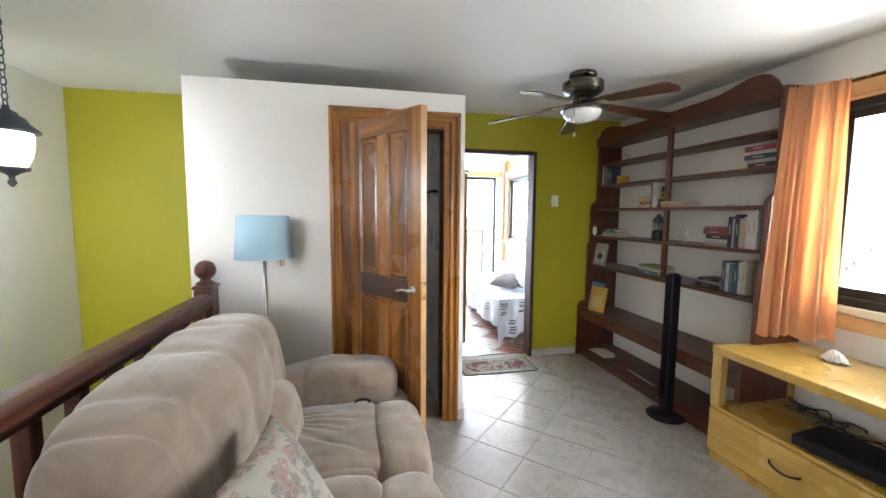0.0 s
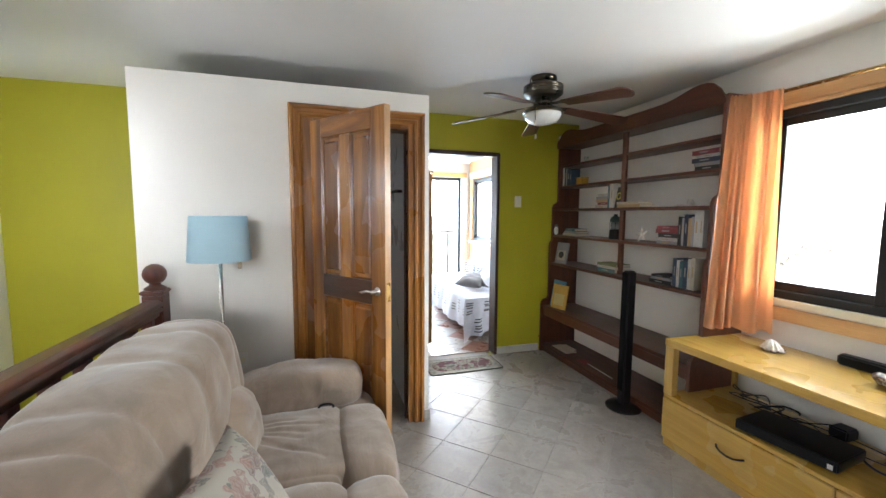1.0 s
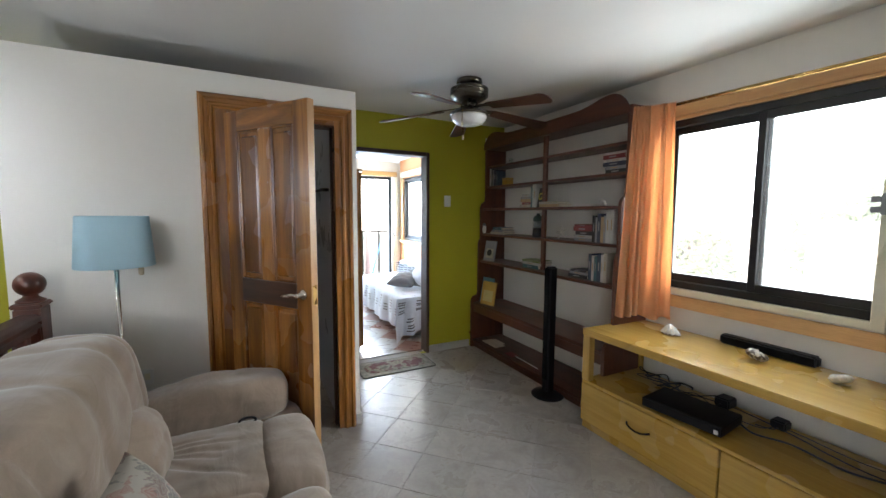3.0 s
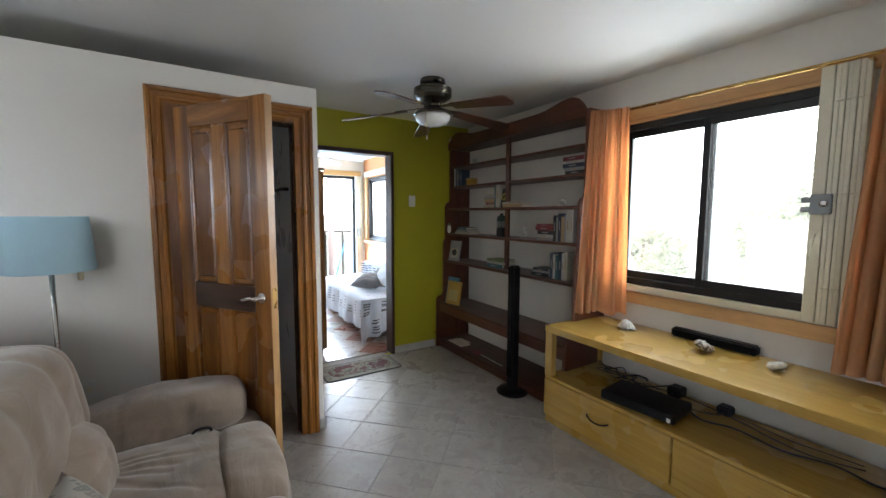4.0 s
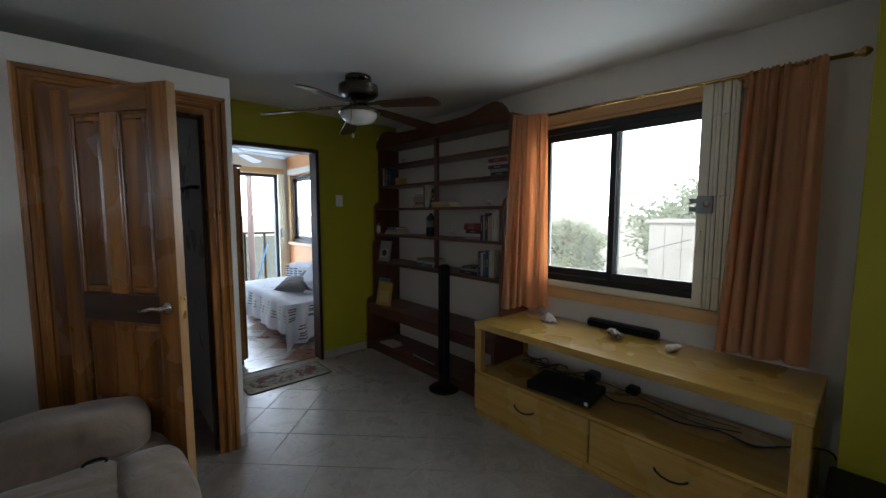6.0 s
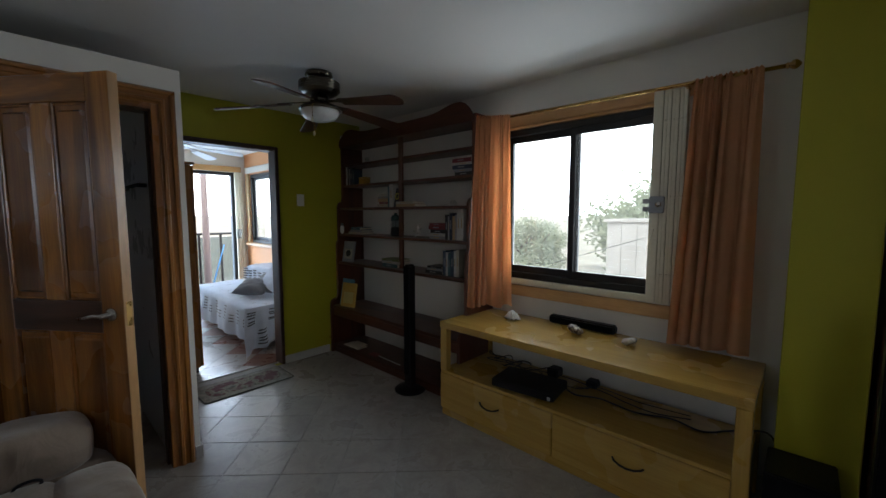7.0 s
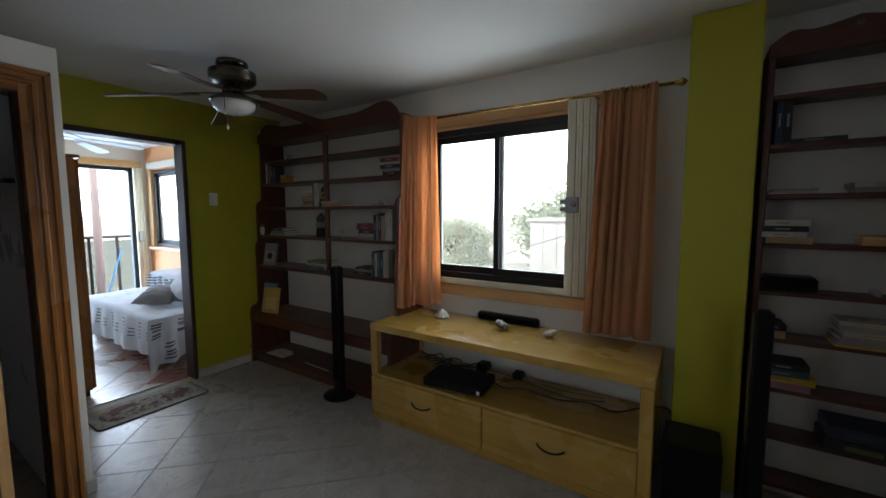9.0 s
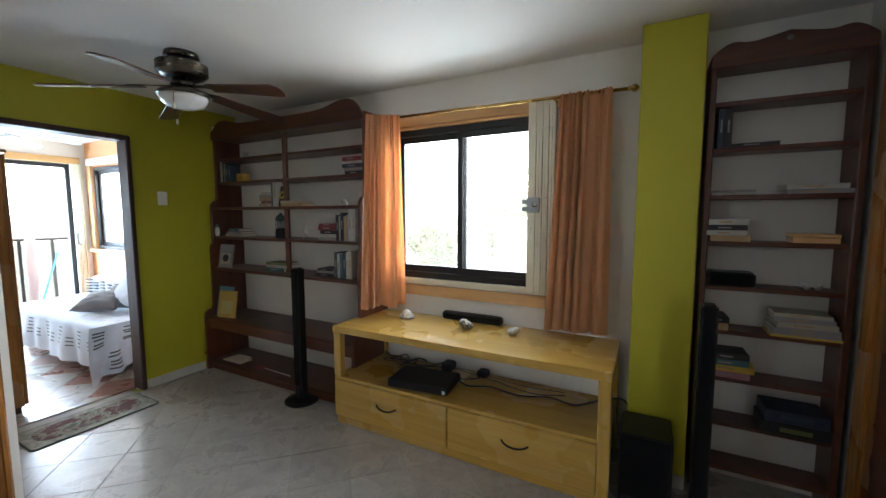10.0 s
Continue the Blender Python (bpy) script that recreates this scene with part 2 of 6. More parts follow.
def mottled(name, c, c2, scale):
    """Two colours in sharp patches."""
    m, n, l, b = nodes_of(name)
    tc = n.new("ShaderNodeTexCoord").outputs["Object"]
    f = noise_tex(n, l, tc, scale, 3, 0.6, 0.5)
    l.new(mixed(n, l, ramped(n, l, f, [(0.47, 0.0), (0.53, 1.0)]), c, c2), b.inputs["Base Color"])
    b.inputs["Roughness"].default_value = 0.35
    bumped(n, l, b, f, 0.5, 0.004)
    return m


SHELLD = mottled("brown_seashell", (0.075, 0.045, 0.032), (0.52, 0.46, 0.38), 55.0)
CABLE = plain("black_cable", (0.015, 0.015, 0.016), 0.5, var=0.2, bump=0.0)
GREYP = cloth("grey_pillow_cloth", (0.165, 0.168, 0.178), (0.125, 0.128, 0.136), 420, 8)
WHITEC = cloth("white_bed_cloth", (0.56, 0.60, 0.69), (0.47, 0.51, 0.60), 420, 6)
INK = cloth("dark_stripe_cloth", (0.06, 0.055, 0.06), (0.09, 0.08, 0.085), 420, 8)

# ---- mesh helpers ----


def box(bm, x0, x1, y0, y1, z0, z1, m=None):
    vs = [bm.verts.new((x, y, z)) for x in (x0, x1) for y in (y0, y1) for z in (z0, z1)]
    if m is not None:
        for v in vs:
            v.co = m @ v.co
    for q in ((0, 1, 3, 2), (4, 6, 7, 5), (0, 4, 5, 1), (2, 3, 7, 6), (0, 2, 6, 4), (1, 5, 7, 3)):
        bm.faces.new([vs[i] for i in q])
    return bm


def boxes(*rows, m=None):
    bm = bmesh.new()
    for r in rows:
        box(bm, *r, m=m)
    return bm


def lathe(profile, centre, steps=28, axis="z"):
    """Turns (radius, height) pairs round an axis through centre."""
    bm = bmesh.new()
    rings = []
    for r, h in profile:
        ring = []
        for k in range(steps):
            a = 2 * math.pi * k / steps
            p = (r * math.cos(a), r * math.sin(a), h)
            p = p if axis == "z" else (h, p[0], p[1]) if axis == "x" else (p[0], h, p[1])
            ring.append(bm.verts.new(Vector(p) + Vector(centre)))
        rings.append(ring)
    for a, b in zip(rings, rings[1:]):
        for k in range(steps):
            bm.faces.new((a[k], a[(k + 1) % steps], b[(k + 1) % steps], b[k]))
    for ring in (rings[0], rings[-1]):
        bm.faces.new(ring)
    bmesh.ops.recalc_face_normals(bm, faces=bm.faces)
    return bm


def tube(points, r, steps=8, close=True):
    bm = bmesh.new()
    pts = [Vector(p) for p in points]
    rings = []
    for i, p in enumerate(pts):
        d = (pts[min(i + 1, len(pts) - 1)] - pts[max(i - 1, 0)]).normalized()
        u = d.cross(Vector((0, 0, 1)))
        u = u.normalized() if u.length > 1e-3 else Vector((1, 0, 0))
        w = d.cross(u)
        rings.append([bm.verts.new(p + r * (math.cos(a) * u + math.sin(a) * w)) for a in [2 * math.pi * k / steps for k in range(steps)]])
    for a, b in zip(rings, rings[1:]):
        for k in range(steps):
            bm.faces.new((a[k], a[(k + 1) % steps], b[(k + 1) % steps], b[k]))
    if close:
        bm.faces.new(rings[0])
        bm.faces.new(rings[-1])
    bmesh.ops.recalc_face_normals(bm, faces=bm.faces)
    return bm


def prism(outline, lo, hi, axis="y", m=None):
    """An outline in the two other axes, drawn out along one axis. Outline pairs: (x, z) for y, (y, z) for x, (x, y) for z."""
    bm = bmesh.new()
    sides = []
    for h in (lo, hi):
        ring = []
        for a, b in outline:
            p = Vector((a, h, b) if axis == "y" else (h, a, b) if axis == "x" else (a, b, h))
            ring.append(bm.verts.new(m @ p if m is not None else p))
        sides.append(ring)
    bm.faces.new(sides[0])
    bm.faces.new(sides[1])
    k = len(outline)
    for i in range(k):
        bm.faces.new((sides[0][i], sides[0][(i + 1) % k], sides[1][(i + 1) % k], sides[1][i]))
    bmesh.ops.recalc_face_normals(bm, faces=bm.faces)
    return bm


def rounded(cx, cy, cz, sx, sy, sz, e=4.0, cuts=14, wrinkle=0.0, wscale=6.0, m=None, lean=None, seams=None):
    """A stuffed, rounded block: a superellipsoid with soft wrinkles."""
    bm = bmesh.new()
    bmesh.ops.create_cube(bm, size=2)
    bmesh.ops.subdivide_edges(bm, edges=bm.edges[:], cuts=cuts, use_grid_fill=True)
    for v in bm.verts:
        p = v.co
        k = (abs(p.x) ** e + abs(p.y) ** e + abs(p.z) ** e) ** (1 / e)
        p = p / k
        q = Vector((p.x * sx / 2, p.y * sy / 2, p.z * sz / 2))
        if seams:
            for ax, at, wide, deep in seams:
                d = abs(q[ax] - at) / wide
                if d < 1:
                    f = 1 - deep * (1 - d) ** 2
                    for o in range(3):
                        if o != ax:
                            q[o] *= f
        w = q + Vector((cx, cy, cz))
        if wrinkle:
            q += p.normalized() * wrinkle * (noise.noise(w * wscale) + 0.5 * noise.noise(w * wscale * 2.3))
        if lean:
            q = lean(q)
        if m is not None:
            q = m @ q
        v.co = q + Vector((cx, cy, cz))
    return bm


def smooth(bm):
    for f in bm.faces:
        f.smooth = True
    return bm


def soften(bm, w=0.003, seg=1):
    bmesh.ops.recalc_face_normals(bm, faces=bm.faces)
    bmesh.ops.bevel(bm, geom=bm.edges[:], offset=w, segments=seg, affect="EDGES", clamp_overlap=True)
    return bm


def joined(*bms):
    out = bms[0]
    for b in bms[1:]:
        me = bpy.data.meshes.new("tmp")
        b.to_mesh(me)
        b.free()
        out.from_mesh(me)
        bpy.data.meshes.remove(me)
    return out


BASES = {}


def thing(name, base, label, category, group="", kind=""):
    ob = new(name)
    ob.location = base
    ob.empty_display_size = 0.1
    BASES[ob.name] = Vector(base)
    return tagged(ob, label, category, group, kind)


def part(name, bm, material, parent, label=""):
    """Links a mesh drawn in world coordinates as one part of a thing or of a part."""
    base = BASES[parent.name]
    bmesh.ops.translate(bm, verts=bm.verts, vec=-base)
    me = bpy.data.meshes.new(name)
    bm.to_mesh(me)
    bm.free()
    me.materials.append(material)
    ob = new(name, me)
    ob.parent = parent
    BASES[ob.name] = base
    if label:
        tagged(ob, label)
    return ob


def single(name, bm, material, label, category="", kind="", group=""):
    """A thing, or a piece of the setting, that is one mesh; its origin is at its foot."""
    bmesh.ops.recalc_face_normals(bm, faces=bm.faces)
    lo = Vector([min(v.co[k] for v in bm.verts) for k in range(3)])
    hi = Vector([max(v.co[k] for v in bm.verts) for k in range(3)])
    base = Vector(((lo.x + hi.x) / 2, (lo.y + hi.y) / 2, lo.z))
    bmesh.ops.translate(bm, verts=bm.verts, vec=-base)
    me = bpy.data.meshes.new(name)
    bm.to_mesh(me)
    bm.free()
    me.materials.append(material)
    ob = new(name, me)
    ob.location = base
    BASES[ob.name] = base
    return tagged(ob, label, category, group, kind)

# ---- the setting ----
S = "structure"
single("wall_east", boxes((2.60, 2.80, -2.5, 0.60, -0.2, 2.5), (2.60, 2.80, 0.60, 1.845, -0.2, 0.92), (2.60, 2.80, 0.60, 1.845, 2.10, 2.5),
                          (2.60, 2.80, 1.845, 3.776, -0.2, 2.5)), WHITE, "white painted plaster wall with a window opening", "wall", S)
single("wall_bedroom_east", boxes((2.60, 2.70, 3.776, 5.80, -0.2, 2.6), (2.60, 2.70, 5.80, 6.80, -0.2, 0.96), (2.60, 2.70, 5.80, 6.80, 2.10, 2.6),
                                  (2.60, 2.70, 6.80, 7.20, -0.2, 2.6)), ORANGE, "orange painted bedroom wall with a window opening", "wall", S)
single("wall_north", boxes((-2.45, 0.85, 3.716, 3.80, -2.8, 2.5), (0.85, 1.66, 3.716, 3.80, 2.045, 2.5), (1.66, 2.598, 3.716, 3.80, -0.2, 2.5),
                           (0.85, 1.66, 3.716, 3.80, -2.8, -0.012)), GREEN, "yellow-green painted wall with a doorway", "wall", S)
single("wall_bedroom_south", boxes((-0.60, 0.85, 3.801, 3.836, -0.2, 2.5), (0.85, 1.66, 3.801, 3.836, 2.045, 2.5), (1.66, 2.598, 3.801, 3.836, -0.2, 2.5)),
       CREAM, "cream bedroom wall with a doorway", "wall", S)
single("wall_west", boxes((-2.45, -2.25, -2.5, 3.714, -2.8, 2.5)), WHITE, "pale white stairwell wall", "wall", S)
# unseen closing wall; its opening is made up for the stairwell fill lamp
single("wall_south", boxes((-2.25, -2.15, -2.5, -2.30, -2.8, 2.5), (-2.15, -1.05, -2.5, -2.30, -2.8, 1.30), (-2.15, -1.05, -2.5, -2.30, 2.20, 2.5),
                           (-1.05, 2.60, -2.5, -2.30, -2.8, 2.5)), WHITE, "unseen plain white wall with an opening added for the fill lamp", "wall", S)
single("wall_alcove", boxes((1.20, 2.598, -0.92, -0.80, -0.2, 2.398), (1.20, 1.32, -2.30, -0.92, -0.2, 2.398)), WHITE, "plain white wall beside the bookcase", "wall", S)
single("ceiling", boxes((-2.25, 2.598, -2.30, 3.714, 2.40, 2.50)), CEIL, "white painted flat ceiling", "ceiling", S)
single("ceiling_bedroom", boxes((-0.6, 2.598, 3.838, 7.0, 2.42, 2.55)), CEIL, "white bedroom ceiling", "ceiling", S)
# unseen slab, added so that no sun leaks in above the ceilings
single("roof", boxes((-2.9, 3.0, -2.9, 7.3, 2.60, 2.75)), CREAM, "unseen flat roof slab added to keep the sun out of the rooms", "roof", S)
FLOOR = single("floor", boxes((-0.95, 2.60, -2.30, 3.716, -0.2, -0.004), (0.85, 1.61, 3.716, 3.838, -0.012, -0.010)), GROUT, "floor of beige tiles laid diagonally", "floor", S)
FLOORB = single("floor_bedroom", boxes((-0.6, 2.60, 3.838, 7.0, -0.2, -0.009)), GROUT, "bedroom floor of beige and red-brown tiles", "floor", S)
single("floor_lower", boxes((-2.25, 2.6, -2.30, 3.714, -3.0, -2.8)), TILE, "tiled floor of the lower storey", "floor", S)
single("wall_lower", boxes((-0.85, -0.73, -2.30, 3.714, -2.8, -0.2)), WHITE, "white wall of the lower storey", "wall", S)
single("wall_bedroom_west", boxes((-0.6, -0.48, 3.838, 7.0, 0.0, 2.42)), CREAM, "cream bedroom wall", "wall", S)
single("wall_bedroom_north", boxes((-0.6, 0.65, 6.98, 7.14, -0.2, 2.6), (0.65, 2.45, 6.98, 7.14, 2.13, 2.6), (2.45, 2.598, 6.98, 7.14, -0.2, 2.6)),
       CREAM, "cream bedroom wall with a balcony door opening", "wall", S)

# closet: a low room within the room, its top below the ceiling
single("wall_closet", boxes((-1.02, -0.125, 2.657, 2.777, 0, 2.234), (-0.125, 0.555, 2.657, 2.777, 2.035, 2.234), (0.555, 0.67, 2.657, 2.777, 0, 2.234),
                            (0.56, 0.67, 2.777, 3.714, 0, 2.234), (-1.02, -0.92, 2.777, 3.714, -0.2, 2.234)),
       WHITE, "white closet partition that ends below the ceiling", "wall", S)
single("closet_lining", boxes((-0.918, 0.556, 3.700, 3.713, 0, 2.168), (0.546, 0.558, 2.79, 3.698, 0, 2.168), (-0.918, -0.908, 2.79, 3.698, 0, 2.168)),
       BATH, "dark grey tiled lining of the closet", "wall", S)


def skirting(rows):
    for k, (x0, x1, y0, y1) in enumerate(rows):
        single("baseboard", soften(boxes((x0, x1, y0, y1, 0, 0.075)), 0.003), SKIRT, "pale tiled skirting along the wall", "baseboard", S)


skirting([(1.685, 2.17, 3.704, 3.7155), (0.640, 0.680, 2.645, 2.6565), (0.6705, 0.682, 2.645, 3.70), (-0.88, -0.215, 2.645, 2.6565),
          (2.588, 2.5995, 0.14, 1.90), (2.40, 2.599, 0.127, 0.139), (2.338, 2.3495, -0.155, 0.125)])

single("column", soften(boxes((2.35, 2.60, -0.155, 0.125, 0, 2.399)), 0.004), GREEN, "yellow-green painted square column at the wall", "column", S)

# floor tiles, laid at 45 degrees
PITCH, JOINT = 0.3215, 0.003


def clipped(poly, x0, x1, y0, y1):
    for ax, lim, sign in ((0, x0, 1), (0, x1, -1), (1, y0, 1), (1, y1, -1)):
        out = []
        for i, p in enumerate(poly):
            q = poly[(i + 1) % len(poly)]
            a, b = sign * (p[ax] - lim), sign * (q[ax] - lim)
            if a >= 0:
                out.append(p)
            if a * b < 0:
                t = a / (a - b)
                out.append((p[0] + t * (q[0] - p[0]), p[1] + t * (q[1] - p[1])))
        poly = out
        if len(poly) < 3:
            return []
    return poly


def tile_mesh(poly, material):
    bm = bmesh.new()
    n = len(poly)
    cx, cy = sum(p[0] for p in poly) / n, sum(p[1] for p in poly) / n
    bot = [bm.verts.new((x, y, -0.009)) for x, y in poly]
    mid = [bm.verts.new((x, y, -0.0012)) for x, y in poly]
    top = [bm.verts.new((x + (cx - x) * 0.008, y + (cy - y) * 0.008, 0.0)) for x, y in poly]
    bm.faces.new(top)
    for a, b in ((bot, mid), (mid, top)):
        for i in range(n):
            bm.faces.new((a[i], a[(i + 1) % n], b[(i + 1) % n], b[i]))
    bmesh.ops.recalc_face_normals(bm, faces=bm.faces)
    me = bpy.data.meshes.new("tile")
    bm.to_mesh(me)
    bm.free()
    me.materials.append(material)
    return me


def lay(parent, x0, x1, y0, y1, red=None, skip=None):
    half = (PITCH - JOINT) / math.sqrt(2)
    whole = {}
    step = PITCH / math.sqrt(2)
    for i in range(-30, 31):
        for j in range(-30, 31):
            if (i + j) % 2 == 0:
                continue
            cx, cy = 0.922 + step * i, 2.597 + step * j
            poly = [(half, 0), (0, half), (-half, 0), (0, -half)]
            cut = clipped([(cx + a, cy + b) for a, b in poly], x0, x1, y0, y1)
            if len(cut) < 3 or (skip and skip(cx, cy)):
                continue
            mt = TILE_RED if red and red(i, j) else TILE
            inside = x0 < cx - half and cx + half < x1 and y0 < cy - half and cy + half < y1
            if inside:
                if mt.name not in whole:
                    whole[mt.name] = tile_mesh(poly, mt)
                me = whole[mt.name]
            else:
                a = sum(cut[k][0] * cut[(k + 1) % len(cut)][1] - cut[(k + 1) % len(cut)][0] * cut[k][1] for k in range(len(cut)))
                if abs(a) < 0.004:
                    continue
                me = tile_mesh([(x - cx, y - cy) for x, y in cut], mt)
            ob = new("tile", me)
            ob.parent = parent
            ob.location = Vector((cx, cy, 0)) - BASES[parent.name]


# ---- doors and windows ----


def moulding(depth, width):
    """Outline of a stepped door casing: (across, out of the wall)."""
    return [(0, 0), (width, 0), (width, depth * 0.55), (width * 0.86, depth), (width * 0.70, depth), (width * 0.64, depth * 0.72),
            (width * 0.40, depth * 0.66), (width * 0.32, depth * 0.9), (width * 0.18, depth * 0.84), (width * 0.1, depth * 0.5), (0, depth * 0.45)]


def run(start, end):
    """A length of moulding between two cut ends."""
    bm = bmesh.new()
    p, q = [bm.verts.new(v) for v in start], [bm.verts.new(v) for v in end]
    k = len(p)
    bm.faces.new(p)
    bm.faces.new(q)
    for i in range(k):
        bm.faces.new((p[i], p[(i + 1) % k], q[(i + 1) % k], q[i]))
    bmesh.ops.recalc_face_normals(bm, faces=bm.faces)
    return bm


def closet_doorway():
    d = thing("door_1", (0.21, 2.657, 0), "varnished honey-brown panelled wooden door standing half open", "door", kind=S)
    w, dep, y = 0.082, 0.036, 2.6565
    x0, x1, zt = -0.125, 0.555, 2.030
    # casing legs and head
    prof = moulding(dep, w)
    for side, xi in ((-1, x0), (1, x1)):
        part("casing", run([(xi + side * a, y - o, 0.001) for a, o in prof], [(xi + side * a, y - o, zt + a) for a, o in prof]), HONEY["z"], d, "stepped honey-brown casing")
    part("casing_head", run([(x0 - a, y - o, zt + a) for a, o in prof], [(x1 + a, y - o, zt + a) for a, o in prof]), HONEY["x"], d, "stepped casing over the door")
    for xa, xb in ((x0 - 0.001, x0 + 0.03), (x1 - 0.03, x1 + 0.001)):
        part("jamb", soften(boxes((xa, xb + (0.03 if xa < 0 else 0), 2.640, 2.79, 0.001, zt)), 0.002), HONEY["z"], d, "dark-stained jamb")
    part("jamb_head", soften(boxes((x0 + 0.061, x1 - 0.031, 2.640, 2.79, zt - 0.03, zt)), 0.002), HONEY["x"], d)
    part("door_stop", soften(boxes((x1 - 0.042, x1 - 0.0305, 2.70, 2.74, 0.001, zt - 0.031)), 0.001), FRAMEW, d, "dark door stop")
    # leaf: u along its width from the hinge, v through its thickness
    W, T, H = 0.641, 0.040, 1.992
    ang = math.atan2(-0.524, 0.369)
    m = Matrix.Translation((-0.050, 2.622, 0.008)) @ Matrix.Rotation(ang, 4, "Z")
    st, tr = 0.105, 0.11

    def bar(u0, u1, z0, z1, v0=0.0, v1=T, bev=0.003):
        return soften(boxes((u0, u1, v0 - T, v1 - T, z0, z1), m=m), bev)

    leaf = part("leaf", bar(0.02, W - 0.02, 0.02, H - 0.02, 0.013, T - 0.013, 0.001), PANEL, d, "recessed panel board of the leaf")
    part("stile", bar(0, st, 0, H), HONEY["z"], leaf)
    part("stile", bar(W - st, W - 0.003, 0, H), HONEY["z"], leaf)
    part("edge_strip", bar(W - 0.003, W, 0, H, bev=0.0005), EDGE, leaf, "pale edge of the leaf")
    part("top_rail", bar(st, W - st, H - tr, H), HONEY["level"], leaf)
    part("lock_rail", bar(st, W - st, 0.955, 1.085), DARKRAIL, leaf, "very dark lock rail")
    part("bottom_rail", bar(st, W - st, 0, 0.2), HONEY["level"], leaf)
    mid = W / 2
    for z0, z1 in ((0.2, 0.955), (1.085, H - tr)):
        part("mullion", bar(mid - 0.045, mid + 0.045, z0, z1), HONEY["z"], leaf)
        for u0, u1 in ((st, mid - 0.045), (mid + 0.045, W - st)):
            part("raised_panel", soften(boxes((u0 + 0.022, u1 - 0.022, -T + 0.006, -0.006, z0 + 0.03, z1 - 0.03), m=m), 0.007), PANEL, leaf)
            for e0, e1, f0, f1 in ((u0, u0 + 0.012, z0, z1), (u1 - 0.012, u1, z0, z1), (u0 + 0.0125, u1 - 0.0125, z1 - 0.012, z1), (u0 + 0.0125, u1 - 0.0125, z0, z0 + 0.012)):
                part("bead", soften(boxes((e0, e1, -T + 0.004, -0.004, f0, f1), m=m), 0.004), PANEL, leaf)
    hz = 1.035
    for s, v in ((-1, -T), (1, 0.0)):
        rose = lathe([(0.0, 0.0), (0.027, 0.0), (0.027, 0.006), (0.018, 0.012), (0.011, 0.014), (0.011, 0.045), (0.0, 0.045)], (0, 0, 0), 20, "y")
        bmesh.ops.transform(rose, matrix=m @ Matrix.Translation((W - 0.06, v, hz)) @ (Matrix.Rotation(math.pi, 4, "Z") if s < 0 else Matrix()), verts=rose.verts)
        grip = tube([m @ Vector(p) for p in ((W - 0.06, v + s * 0.04, hz), (W - 0.09, v + s * 0.047, hz + 0.004), (W - 0.13, v + s * 0.045, hz - 0.006), (W - 0.165, v + s * 0.042, hz - 0.012))], 0.009)
        part("handle", smooth(joined(rose, grip)), CHROME, leaf, "chrome lever handle")
    part("strike", soften(boxes((W, W + 0.002, -0.032, -0.008, hz - 0.05, hz + 0.05), m=m), 0.0006), BRASS, leaf, "brass latch plate")
    for z in (0.25, 1.0, 1.75):
        part("hinge", lathe([(0.0, 0), (0.008, 0), (0.008, 0.1), (0.0, 0.1)], (-0.058, 2.634, z), 10), BRASS, d, "brass hinge")


closet_doorway()


def towel_rail():
    t = thing("towel_rail", (0.5, 3.2, 1.60), "dark towel rail on the grey closet wall", "rail")
    part("bar", smooth(tube([(0.50, 2.95, 1.62), (0.50, 3.55, 1.62)], 0.011)), LAMPBLACK, t)
    for y in (2.97, 3.53):
        part("bracket", smooth(tube([(0.50, y, 1.62), (0.546, y, 1.62)], 0.012)), BLACK, t)


towel_rail()


def bedroom_doorway():
    d = thing("door_2", (1.23, 3.716, 0), "open doorway with a dark brown wooden frame", "door", kind=S)
    for x0, x1 in ((0.79, 0.875), (1.648, 1.680)):
        part("frame_post", soften(boxes((x0, x1, 3.692, 3.842, 0.001, 2.065)), 0.006, 2), FRAMEW, d)
    part("frame_head", soften(boxes((0.8755, 1.6475, 3.692, 3.842, 2.025, 2.065)), 0.006, 2), FRAMEW, d)


bedroom_doorway()


def sliding_window(name, x, y0, y1, z0, z1, label, split=None):
    w = thing(name, (x, (y0 + y1) / 2, z0), label, "window", kind=S)
    f = 0.045
    for n, r in (("window_frame_top", (x, x + 0.07, y0, y1, z1 - f, z1)), ("window_frame_bottom", (x, x + 0.07, y0, y1, z0, z0 + f)),
                 ("window_frame_side", (x, x + 0.07, y0, y0 + f - 0.01, z0 + f, z1 - f)), ("window_frame_side", (x, x + 0.07, y1 - f + 0.01, y1, z0 + f, z1 - f))):
        part(n, soften(boxes(r), 0.003), ALU, w, "black aluminium frame")
    mid = split or (y0 + y1) / 2
    for a, b, dx in ((y0 + f - 0.009, mid + 0.03, 0.008), (mid - 0.03, y1 - f + 0.009, 0.038)):
        sash = part("sash", soften(joined(*[boxes(r) for r in ((x + dx, x + dx + 0.025, a, a + 0.04, z0 + f, z1 - f), (x + dx, x + dx + 0.025, b - 0.04, b, z0 + f, z1 - f),
                    (x + dx, x + dx + 0.025, a + 0.04, b - 0.04, z0 + f, z0 + f + 0.05), (x + dx, x + dx + 0.025, a + 0.04, b - 0.04, z1 - f - 0.045, z1 - f))]), 0.002), ALU, w)
        g = part("pane", boxes((x + dx + 0.011, x + dx + 0.014, a + 0.035, b - 0.035, z0 + f + 0.045, z1 - f - 0.04)), VEILED, sash, "clear glass pane with a pale film for glare")
        g.visible_shadow = False
    return w


